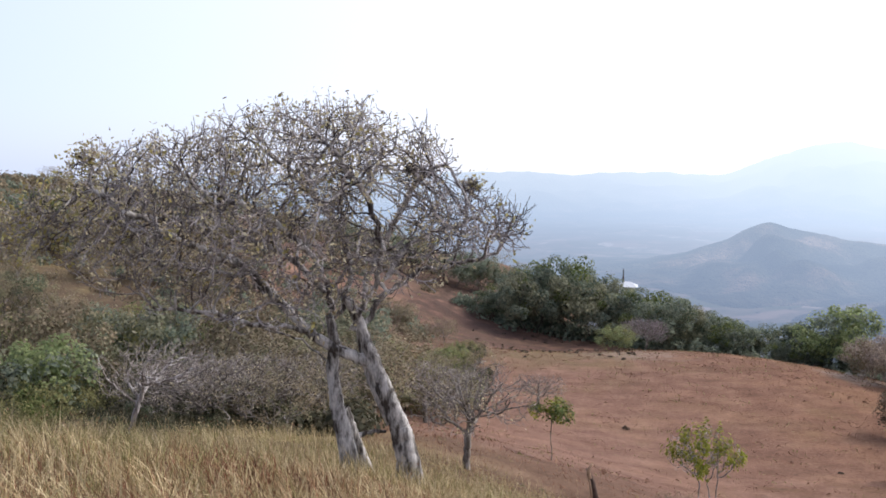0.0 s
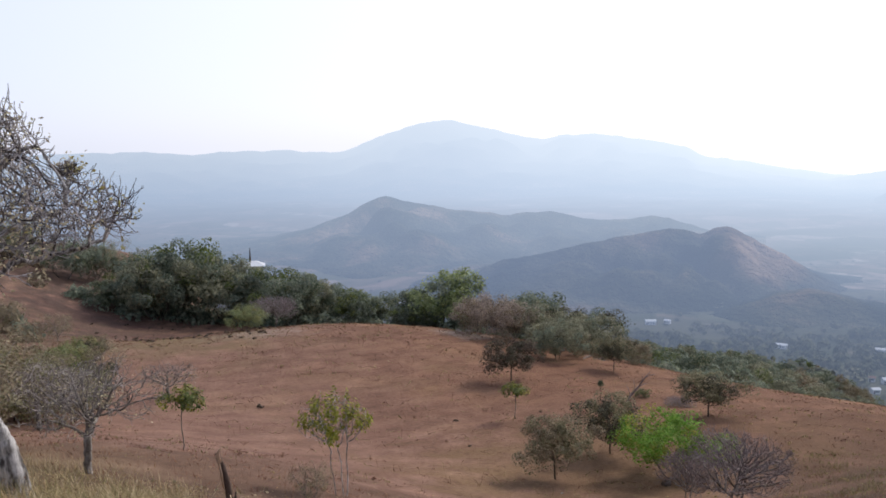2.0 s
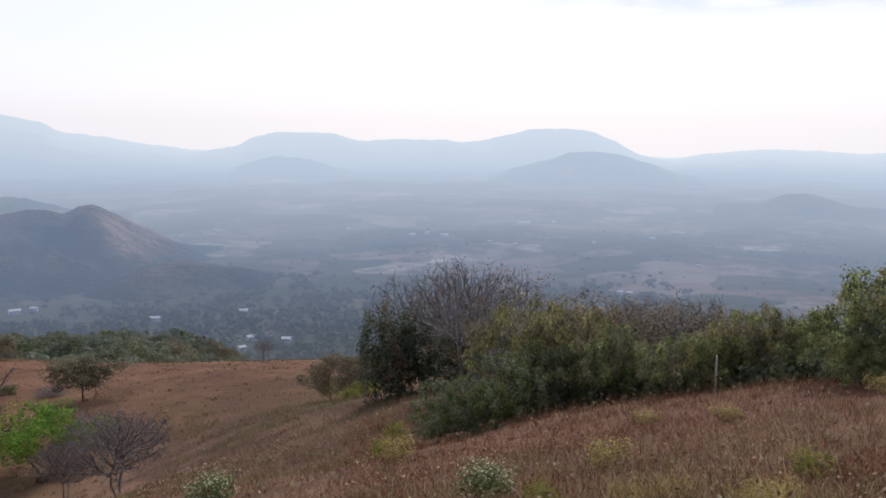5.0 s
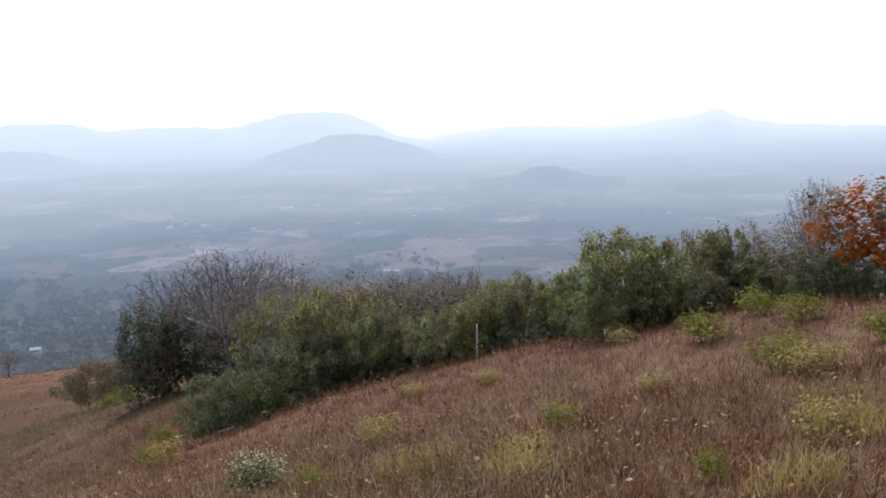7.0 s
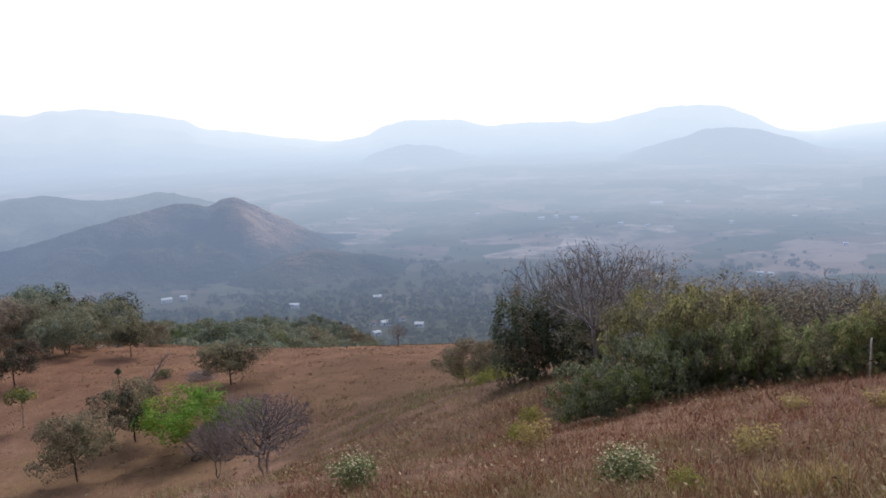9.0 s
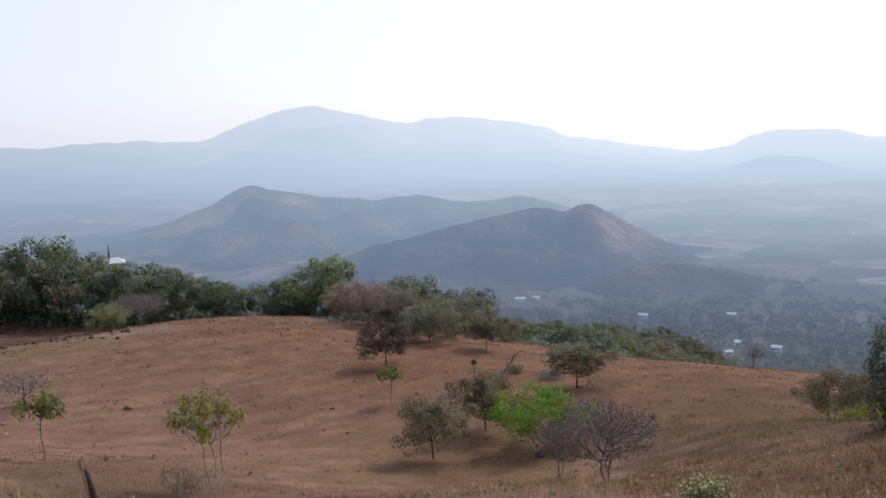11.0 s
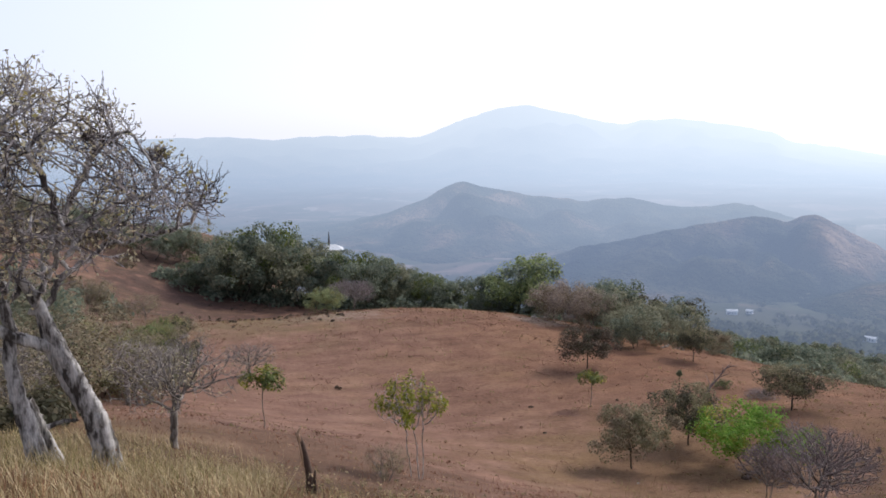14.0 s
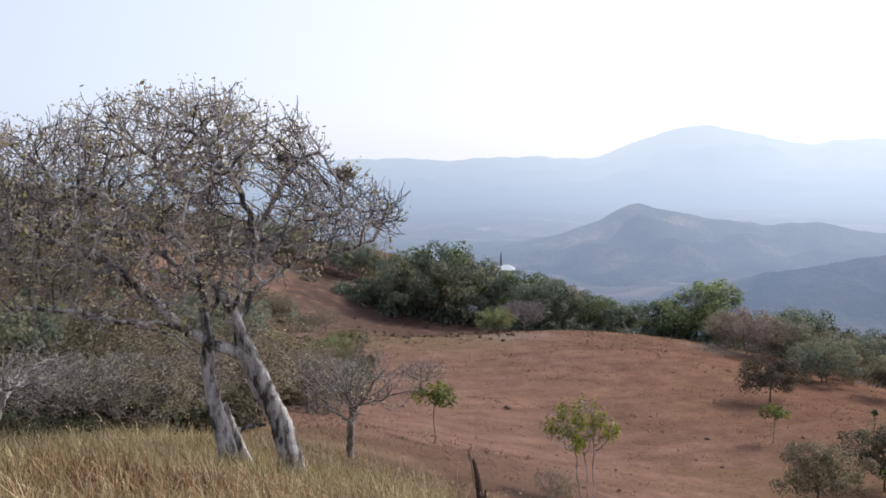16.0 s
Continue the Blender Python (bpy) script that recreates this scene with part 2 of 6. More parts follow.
def make_valley():
    m, t = shader("valley_fields")
    pos = place_of(t)
    vor = node(t, "ShaderNodeTexVoronoi", Scale=0.0115, Randomness=1.0)
    warp = node(t, "ShaderNodeTexNoise", Scale=0.006, Detail=3.0)
    t.links.new(pos, warp.inputs["Vector"])
    wv = t.nodes.new("ShaderNodeVectorMath")
    wv.operation = "MULTIPLY_ADD"
    wv.inputs[1].default_value = (70, 70, 0)
    t.links.new(warp.outputs["Color"], wv.inputs[0])
    t.links.new(pos, wv.inputs[2])
    t.links.new(wv.outputs[0], vor.inputs["Vector"])
    sep = t.nodes.new("ShaderNodeSeparateColor")
    t.links.new(vor.outputs["Color"], sep.inputs[0])
    fields = ramp(t, sep.outputs[0], (0.0, (0.06, 0.075, 0.043)), (0.3, (0.12, 0.125, 0.078)), (0.55, (0.20, 0.152, 0.118)),
                  (0.8, (0.27, 0.205, 0.165)), (0.95, (0.33, 0.265, 0.225)), (1.0, (0.50, 0.43, 0.38)))
    trees = noise_of(t, pos, 0.03, 8, 0.7)
    woods = noise_of(t, pos, 0.004, 5, 0.6)
    cover = maths(t, "ADD", maths(t, "MULTIPLY", trees, 0.55), maths(t, "MULTIPLY", woods, 0.6))
    reach = t.nodes.new("ShaderNodeVectorMath")
    reach.operation = "LENGTH"
    t.links.new(pos, reach.inputs[0])
    # unbroken woods on the slopes, open fields on the plain
    cover = maths(t, "ADD", cover, ramp(t, maths(t, "DIVIDE", reach.outputs["Value"], 2000), (0.30, (0.22, 0.22, 0.22)), (0.50, (0, 0, 0))))
    dark = ramp(t, noise_of(t, pos, 0.2, 4), (0.3, (0.050, 0.058, 0.038)), (0.7, (0.088, 0.092, 0.062)))
    col = mix(t, ramp(t, cover, (0.50, (0.05, 0.05, 0.05)), (0.64, (0.92, 0.92, 0.92))), fields, dark)
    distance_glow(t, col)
    return m


def make_mountain(name="wooded_mountain", bare=0.0):
    m, t = shader(name)
    pos = place_of(t)
    n = noise_of(t, pos, 0.006 if bare else 0.008, 6, 0.6)
    if bare:
        flank = t.nodes.new("ShaderNodeSeparateXYZ")
        t.links.new(pos, flank.inputs[0])
        # bare earth on the flank that faces east and on the top
        side = ramp(t, maths(t, "SUBTRACT", maths(t, "DIVIDE", flank.outputs["X"], 900), maths(t, "DIVIDE", flank.outputs["Y"], 1000)), (0.02, (0, 0, 0)), (0.10, (1, 1, 1)))
        up = ramp(t, maths(t, "DIVIDE", maths(t, "ADD", flank.outputs["Z"], 200), 100), (0.25, (0, 0, 0)), (0.6, (1, 1, 1)))
        n = maths(t, "ADD", n, maths(t, "MULTIPLY", maths(t, "MULTIPLY", side, up), bare))
        # woods climb its foot
        n = maths(t, "SUBTRACT", n, maths(t, "MULTIPLY", maths(t, "SUBTRACT", 1.0, up), 0.10))
    col = ramp(t, n, (0.36, (0.036, 0.048, 0.034)), (0.5, (0.090, 0.092, 0.060)), (0.60, (0.21, 0.155, 0.105)), (0.72, (0.40, 0.29, 0.21)))
    b = node(t, "ShaderNodeBump", Strength=1.0, Distance=38.0)
    t.links.new(noise_of(t, pos, 0.03, 6, 0.6), b.inputs["Height"])
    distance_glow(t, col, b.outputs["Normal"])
    return m


def make_far_woods():
    m, t = shader("far_woods_foliage")
    g = t.nodes.new("ShaderNodeNewGeometry")
    tree = noise_of(t, g.outputs["Position"], 0.09, 2)
    pick = maths(t, "ADD", maths(t, "MULTIPLY", g.outputs["Random Per Island"], 0.35), maths(t, "MULTIPLY", tree, 0.65))
    col = ramp(t, pick, (0.28, (0.098, 0.110, 0.070)), (0.5, (0.128, 0.136, 0.088)), (0.66, (0.160, 0.154, 0.106)), (0.82, (0.190, 0.170, 0.126)))
    # many small leaves: they catch the light as a rounded whole
    up = t.nodes.new("ShaderNodeVectorMath")
    up.operation = "MULTIPLY_ADD"
    up.inputs[1].default_value, up.inputs[2].default_value = (0.28, 0.28, 0.28), (0, 0, 0.9)
    t.links.new(g.outputs["Normal"], up.inputs[0])
    whole = t.nodes.new("ShaderNodeVectorMath")
    whole.operation = "NORMALIZE"
    t.links.new(up.outputs[0], whole.inputs[0])
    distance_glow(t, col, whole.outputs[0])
    return m


def plain(name, color, rough=0.8, vary=0.15, scale=8.0, metal=0.0):
    m, t = shader(name)
    n = noise_of(t, local_of(t), scale, 5, 0.6)
    col = mix(t, 1.0, color, ramp(t, n, (0.3, (1 - vary,) * 3), (0.7, (1 + vary,) * 3)), "MULTIPLY")
    p = surface(t, col, rough, n, 0.3, 0.02)
    p.inputs["Metallic"].default_value = metal
    return m


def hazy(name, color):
    """Colour of far-off buildings, with distance haze painted in as emission."""
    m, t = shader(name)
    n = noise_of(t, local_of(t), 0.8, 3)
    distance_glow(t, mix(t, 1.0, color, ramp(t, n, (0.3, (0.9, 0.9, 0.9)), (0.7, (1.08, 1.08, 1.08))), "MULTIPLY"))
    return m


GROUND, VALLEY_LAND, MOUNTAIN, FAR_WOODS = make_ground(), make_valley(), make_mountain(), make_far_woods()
BARE_HILL = make_mountain("bare_topped_hill", 0.22)
PALE_BARK = bark("pale_patchy_bark", (0.22, 0.188, 0.178), (0.60, 0.56, 0.54), 9, 2.2)
TWIG = bark("grey_twigs", (0.19, 0.158, 0.142), (0.41, 0.362, 0.33), 6, 1.2)
PINK_TWIG = bark("reddish_grey_twigs", (0.19, 0.152, 0.148), (0.32, 0.265, 0.258), 6, 1.2)
CROWN_BARK = bark("brown_grey_crown_bark", (0.085, 0.072, 0.068), (0.58, 0.54, 0.515), 7, 3.0)
HERO_TWIG = bark("dark_pinkish_twigs", (0.075, 0.060, 0.058), (0.43, 0.385, 0.375), 6, 1.0)
HERO_BARK = bark("pale_flaking_bark", (0.075, 0.064, 0.058), (0.62, 0.585, 0.56), 11, 3.2)
DARK_BARK = bark("dark_bark", (0.045, 0.035, 0.028), (0.13, 0.11, 0.095), 6, 1.2)
GREY_BARK = bark("grey_bark", (0.13, 0.11, 0.092), (0.33, 0.295, 0.265), 6, 1.5)
LEAF = {
    "olive": foliage("olive_foliage", (0.108, 0.115, 0.070), (0.220, 0.210, 0.130), (0.37, 0.32, 0.22), glow=0.5),
    # dark leaf tints; on the gully growth they stand in for shade
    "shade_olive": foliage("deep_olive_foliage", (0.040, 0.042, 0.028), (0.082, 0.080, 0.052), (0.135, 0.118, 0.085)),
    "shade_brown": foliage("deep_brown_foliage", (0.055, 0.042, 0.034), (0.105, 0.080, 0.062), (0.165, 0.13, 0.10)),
    "brown": foliage("dry_brown_foliage", (0.120, 0.094, 0.064), (0.235, 0.190, 0.130), (0.370, 0.308, 0.220)),
    "pale_green": foliage("pale_green_foliage", (0.16, 0.195, 0.09), (0.28, 0.325, 0.16), (0.42, 0.45, 0.25), glow=0.5),
    "leaf_green": foliage("soft_green_foliage", (0.165, 0.212, 0.105), (0.28, 0.335, 0.160), (0.42, 0.46, 0.24), glow=0.6),
    "rosy": foliage("reddish_grey_dry_foliage", (0.20, 0.160, 0.138), (0.34, 0.275, 0.238), (0.46, 0.38, 0.33), glow=0.45),
    "green": foliage("green_foliage", (0.060, 0.085, 0.034), (0.140, 0.178, 0.060), (0.260, 0.270, 0.110)),
    "olive_lime": foliage("olive_yellow_foliage", (0.135, 0.138, 0.062), (0.275, 0.265, 0.122), (0.44, 0.40, 0.21), glow=0.6),
    "hedge_dark": foliage("dull_dark_green_foliage", (0.078, 0.102, 0.066), (0.152, 0.184, 0.110), (0.34, 0.34, 0.22), glow=0.55),
    "hedge_green": foliage("hedge_green_foliage", (0.110, 0.145, 0.066), (0.230, 0.272, 0.118), (0.42, 0.43, 0.22), glow=0.62),
    "dark": foliage("dark_green_foliage", (0.050, 0.072, 0.048), (0.112, 0.138, 0.081), (0.266, 0.259, 0.165)),
    # distance haze put into leaf colours, paler and bluer
    "dusty": foliage("hazed_blue_green_foliage", (0.118, 0.150, 0.118), (0.189, 0.228, 0.174), (0.314, 0.329, 0.251), glow=0.50),
    "dusty_olive": foliage("hazed_olive_foliage", (0.144, 0.154, 0.107), (0.240, 0.245, 0.171), (0.365, 0.348, 0.251), glow=0.50),
    "weed_yellow": foliage("yellowing_weeds", (0.25, 0.185, 0.065), (0.45, 0.35, 0.125), (0.60, 0.49, 0.235), glow=0.4),
    "bright": foliage("bright_green_foliage", (0.085, 0.18, 0.025), (0.16, 0.31, 0.045), (0.27, 0.40, 0.09), glow=0.5),
    "lime": foliage("yellow_green_foliage", (0.125, 0.142, 0.026), (0.265, 0.285, 0.050), (0.42, 0.39, 0.10), glow=0.55),
    "yellow": foliage("yellowing_leaves", (0.22, 0.17, 0.06), (0.38, 0.33, 0.13), (0.44, 0.42, 0.20), glow=0.45),
    "dryleaf": foliage("dry_curled_leaves", (0.26, 0.20, 0.14), (0.45, 0.39, 0.26), (0.64, 0.59, 0.43), glow=0.4),
    "orange": foliage("orange_leaves", (0.36, 0.09, 0.018), (0.58, 0.17, 0.035), (0.46, 0.24, 0.05), glow=0.5),
    "flower": foliage("whitish_flower_heads", (0.50, 0.50, 0.27), (0.80, 0.78, 0.54), (0.66, 0.60, 0.38)),
    "straw": foliage("straw_grass", (0.20, 0.142, 0.075), (0.48, 0.375, 0.215), (0.76, 0.63, 0.42), glow=0.25),
    "red": foliage("red_brown_grass", (0.062, 0.026, 0.019), (0.18, 0.070, 0.045), (0.30, 0.130, 0.080), (0.60, 0.42, 0.26), glow=0.2),
    "pale_dry": foliage("pale_dry_grass", (0.19, 0.125, 0.085), (0.42, 0.31, 0.205), (0.72, 0.60, 0.44), glow=0.2),
    "field_dry": foliage("dry_field_grass", (0.19, 0.138, 0.068), (0.31, 0.235, 0.115), (0.42, 0.33, 0.175), glow=0.25),
    "olivegrass": foliage("olive_grass", (0.11, 0.10, 0.04), (0.25, 0.225, 0.095), (0.42, 0.37, 0.19), glow=0.25),
    "litter": foliage("dry_leaf_litter", (0.10, 0.05, 0.04), (0.24, 0.13, 0.085), (0.40, 0.29, 0.16), (0.60, 0.50, 0.33), glow=0.2),
    "spurgrass": foliage("short_red_grass", (0.185, 0.102, 0.070), (0.245, 0.142, 0.100), (0.30, 0.185, 0.135), glow=0.2),
}
ROCK = plain("pale_rock", (0.27, 0.245, 0.225), 0.9, 0.35, 3)
POST_WOOD = plain("weathered_post_wood", (0.46, 0.42, 0.37), 0.9, 0.35, 9)
DEAD_WOOD = plain("charred_dead_wood", (0.075, 0.05, 0.04), 0.9, 0.5, 9)
HOUSE_DOOR = hazy("house_door", (0.10, 0.08, 0.07))
BROKEN_WOOD = plain("broken_wood", (0.42, 0.28, 0.19), 0.9, 0.3, 12)
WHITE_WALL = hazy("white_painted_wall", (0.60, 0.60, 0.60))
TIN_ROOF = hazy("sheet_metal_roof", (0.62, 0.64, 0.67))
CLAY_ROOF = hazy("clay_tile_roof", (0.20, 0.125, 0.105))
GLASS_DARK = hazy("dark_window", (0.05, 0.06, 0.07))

# ---- the lie of the land ----
BEARINGS = (-60, -35, -20, -5, 10, 25, 40, 55, 70, 85, 110)
# rings of knolls and hollows round the viewpoint: distance, breadth, rise at each bearing
KNOLLS = [
    (10, 9, (-2.3, 2.5, -1.8, 0.2, 1.8, -1.3, -2.5, 2.2, 3.8, -6.6, 3.0)),
    (22, 13, (10.6, -13.0, 8.8, 6.1, -12.2, 4.5, 6.5, -10.1, 6.0, -2.2, 3.5)),
    (42, 20, (12.3, -2.5, -3.0, 4.8, 0.1, 0.6, -4.6, -1.2, 9.9, -4.9, 4.8)),
    (72, 32, (-2.0, 1.4, 2.8, 0.8, -2.9, -1.3, -0.9, 3.4, 1.8, -10.7, 7.3)),
    (125, 50, (7.9, 2.5, -0.3, -0.5, -2.4, 10.1, 0.2, -2.0, 3.6, 1.3, 2.0)),
    (220, 90, (5.5, 15.8, 10.2, 3.6, -1.7, -9.1, -13.3, -14.4, -8.7, -2.6, 0.6)),
]
VALLEY = -200.0


def refit_bearing(b):
    """Bearings below suit an earlier lens angle; brings them to the camera's present fit."""
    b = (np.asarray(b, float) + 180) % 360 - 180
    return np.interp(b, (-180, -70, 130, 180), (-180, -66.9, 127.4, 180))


def refit_slope(e):
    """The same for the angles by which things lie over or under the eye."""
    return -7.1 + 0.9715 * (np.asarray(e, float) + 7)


def smooth(a, b, v):
    u = np.clip((v - np.asarray(a, float)) / (np.asarray(b, float) - a), 0, 1)
    return u * u * (3 - 2 * u)


def valley_z(r):
    return VALLEY * (1 - np.exp(-(r / 420) ** 1.1))


def ground_z(x, y):
    """Height of the hillside at any place (arrays or numbers)."""
    x, y = np.asarray(x, float), np.asarray(y, float)
    r = np.hypot(x, y)
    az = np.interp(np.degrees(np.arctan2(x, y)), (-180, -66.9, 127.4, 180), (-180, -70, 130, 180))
    x, y = r * np.sin(np.radians(az)), r * np.cos(np.radians(az))
    z = -26 * (1 - np.exp(-(r / 50) ** 1.25))
    for dist, breadth, rises in KNOLLS:
        for b, rise in zip(BEARINGS, rises):
            cx, cy = dist * math.sin(radians(b)), dist * math.cos(radians(b))
            z = z + rise * np.exp(-((x - cx) ** 2 + (y - cy) ** 2) / breadth ** 2)
    # a hollow behind the spur, before the woods
    z = z - 4.0 * np.exp(-((x - 12) ** 2 + (y - 146) ** 2) / 21 ** 2)
    far_side = smooth(4, 20, az)
    brink = 150 - 25 * smooth(30, 42, az) - 62 * smooth(52, 68, az)
    away = far_side * smooth(brink, brink + 160, r) + (1 - far_side) * smooth(250, 420, r)
    back = smooth(115, 150, az) + smooth(-60, -90, az)
    away = away * (1 - np.clip(back, 0, 1))
    z = z + np.clip(back, 0, 1) * 0.12 * r
    z = z * (1 - away) + valley_z(r) * away
    seen = EYE_HEIGHT + r * np.tan(np.radians(refit_slope(np.degrees(np.arctan2(z - EYE_HEIGHT, np.maximum(r, 0.1))))))
    k = smooth(4, 12, r) * (1 - smooth(300, 440, r))
    # a wooded shoulder of the hill below the field
    shelf = smooth(28, 37, az) * (1 - smooth(49, 56, az)) * (27 - 0.22 * (az - 36)) * np.exp(-((r - 300) / 78) ** 2)
    return z * (1 - k) + seen * k + shelf


def at(bearing, dist):
    """A place on the ground: bearing in degrees clockwise from the y axis, metres."""
    b = radians(refit_bearing(bearing))
    x, y = dist * math.sin(b), dist * math.cos(b)
    return Vector((x, y, float(ground_z(x, y))))

def mesh_of(name, verts, faces, material, smooth_faces=False):
    me = bpy.data.meshes.new(name)
    me.from_pydata(np.asarray(verts).tolist(), [], np.asarray(faces).tolist() if not isinstance(faces, list) else faces)
    me.materials.append(material)
    if smooth_faces:
        me.polygons.foreach_set("use_smooth", [True] * len(me.polygons))
    me.update()
    return me


def polar_sheet(name, radii, bearings, height, material):
    """A sheet of ground in rings round the viewpoint."""
    b = np.radians(bearings)
    R, B = np.meshgrid(radii, b, indexing="ij")
    X, Y = R * np.sin(B), R * np.cos(B)
    Z = height(X, Y)
    nr, nb = R.shape
    idx = np.arange(nr * nb).reshape(nr, nb)
    nxt = np.roll(idx, -1, axis=1)
    f = np.stack([idx[:-1], idx[1:], nxt[1:], nxt[:-1]], -1).reshape(-1, 4)
    return new(name, mesh_of(name, np.stack([X, Y, Z], -1).reshape(-1, 3), f, material, True))


def ripple(x, y, size):
    """Smooth unevenness between about -1 and 1."""
    u, v = x / size, y / size
    return (np.sin(1.7 * u + 1.3 * np.sin(0.9 * v)) + np.sin(2.3 * v + 1.1 * np.sin(1.4 * u)) + np.sin(1.1 * (u + v) + 2.0)) / 3


def hillside_z(x, y):
    r = np.hypot(x, y)
    k = smooth(1.5, 9, r)
    return ground_z(x, y) + k * (0.05 * ripple(x, y, 0.9) + 0.09 * ripple(y, x, 2.7)) + smooth(40, 90, r) * 0.06 * ripple(x, y, 5.5)


ALL_ROUND = np.arange(-180, 180, 1.0)
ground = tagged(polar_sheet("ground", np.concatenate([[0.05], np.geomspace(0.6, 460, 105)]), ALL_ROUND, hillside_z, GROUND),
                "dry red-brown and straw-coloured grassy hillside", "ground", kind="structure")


def plain_z(x, y):
    r = np.hypot(x, y)
    az = np.degrees(np.arctan2(x, y))
    behind = np.clip(smooth(118, 150, az) + smooth(-65, -90, az), 0, 1)
    z = valley_z(r) + smooth(500, 1100, r) * (6 * ripple(x, y, 160) + 4 * ripple(y, x, 61))
    z = z + behind * (0.1 * r + 40) * smooth(300, 700, r)
    return np.minimum(z, ground_z(x, y) - 2.5) * (r < 455) + z * (r >= 455)


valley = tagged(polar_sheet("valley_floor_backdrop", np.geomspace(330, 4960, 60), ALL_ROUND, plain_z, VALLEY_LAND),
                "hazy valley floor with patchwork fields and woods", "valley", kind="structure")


def ridge(name, label, dist, crest, reach_near, reach_far, seed, rough=0.08, step=0.28, mat=None):
    """A range of hills: crest gives (bearing, elevation in degrees) along it; it falls off to the valley on both sides."""
    cb, ce = np.array([c[0] for c in crest], float), np.array([c[1] for c in crest], float)
    b = np.arange(cb[0], cb[-1] + step / 2, step)
    e = np.interp(b, cb, ce)
    k = np.array([0.25, 0.5, 0.25])
    fine = np.convolve(np.pad(e, 1, mode="edge"), k, "valid")
    fine = fine + np.array([0.075 * noise.fractal(Vector((a * 1.1, seed, 0)), 0.8, 2.0, 5) for a in b])
    top = EYE_HEIGHT + dist * np.tan(np.radians(fine))
    across = np.concatenate([np.linspace(-1, 0, 34), np.linspace(0, 1, 8)[1:]])
    rows = []
    for v in across:
        reach = reach_near if v < 0 else reach_far
        d = dist + v * reach
        fall = (1 - abs(v)) ** 1.45 if v < 0 else (1 - abs(v)) ** 0.8
        x, y = d * np.sin(np.radians(b)), d * np.cos(np.radians(b))
        spur = np.array([noise.fractal(Vector((p * 9 / dist + seed, q * 9 / dist, seed)), 1.0, 2.0, 5) for p, q in zip(x, y)])
        gully = np.array([abs(noise.noise(Vector((p * 13 / dist, q * 13 / dist, seed * 3.0)))) + 0.5 * abs(noise.noise(Vector((p * 31 / dist, q * 31 / dist, seed)))) for p, q in zip(x, y)])
        rise = top - VALLEY
        h = rise * fall * (1 + rough * 4 * (gully - 0.3) * min(1, abs(v) * 4.0) + rough * spur * min(1, abs(v) * 3))
        h = np.minimum(h, rise * (1 - 0.55 * abs(v)))
        rows.append(np.stack([x, y, VALLEY - 12 * (abs(v) > 0.97) + h], -1))
    V = np.array(rows)
    nr, nb = V.shape[:2]
    idx = np.arange(nr * nb).reshape(nr, nb)
    f = np.stack([idx[:-1, :-1], idx[:-1, 1:], idx[1:, 1:], idx[1:, :-1]], -1).reshape(-1, 4)
    ob = new(name, mesh_of(name, V.reshape(-1, 3), f, mat or MOUNTAIN, True))
    return tagged(ob, label, "mountain", kind="structure")


ridge("far_range_backdrop", "pale blue hazy mountain range on the skyline", 4600,
      [(-43, -1.5), (-18, -0.7), (-4, -0.3), (3.9, -0.26), (6.3, -0.21), (9.4, -0.41), (12.7, -0.2), (14, -0.29), (15.4, -0.18), (16.8, -0.35), (19.2, -0.32), (20.3, 0.12), (22.1, 0.81),
       (23.9, 1.39), (25.9, 1.65), (27.6, 1.27), (29.7, 0.8), (31.9, 0.29), (33, 0.52), (35.2, 0.7), (37, 0.45), (39.9, 0), (41.3, -0.3), (42, -0.78), (44.5, -1.1), (47.3, -1.63),
       (50, -1.97), (54, -2.3), (62, -2.5), (80, -2.45), (82.4, -2.1), (84.1, -1.85), (87.3, -1.75), (91.5, -1.9), (94, -1.75), (96.8, -1.3), (97.7, -1.25), (98.4, -0.95), (98.9, -0.8),
       (99.4, -1.2), (100.4, -1.5), (102, -1.8), (106.5, -2.0), (123, -2.5)], 1250, 320, 1.7, 0.16)
ridge("mesa_range_backdrop", "hazy flat-topped mountains across the valley", 4250,
      [(46, -3.0), (49, -2.3), (51, -1.95), (52.5, -1.7), (53.6, -1.15), (54.8, -0.85), (58.6, -0.95), (59.6, -1.25), (60.5, -1.45), (62.2, -1.3), (65.9, -1.33), (67.7, -1.47), (69.2, -1.14),
       (71.4, -0.6), (73.6, -0.57), (75.4, -0.75), (76.8, -1.34), (78.3, -2.2), (80.7, -2.7), (84, -3.1)], 700, 300, 5.2, 0.16)
ridge("mound_backdrop", "hazy blue wooded mounds rising from the plain", 3350,
      [(49.5, -3.9), (51.7, -3.5), (52.8, -2.86), (54.6, -2.4), (56.7, -2.51), (60.4, -3.6), (63, -3.9)], 300, 250, 9.1, 0.05)
ridge("mound_backdrop", "hazy blue wooded mounds rising from the plain", 3100,
      [(66, -4.2), (68.5, -3.9), (70, -3.2), (72.2, -2.65), (74, -2.08), (75.8, -2.07), (77.2, -2.23), (79, -2.74), (80.8, -3.4), (84, -4.1)], 420, 300, 12.4, 0.05)
ridge("mound_backdrop", "small dark hazy hill on the plain", 2080,
      [(83, -5.2), (85.2, -5.1), (86.5, -4.67), (87.5, -4.36), (88.7, -4.32), (89.7, -4.72), (90.7, -5.0), (93, -5.1)], 170, 170, 15.3, 0.05)
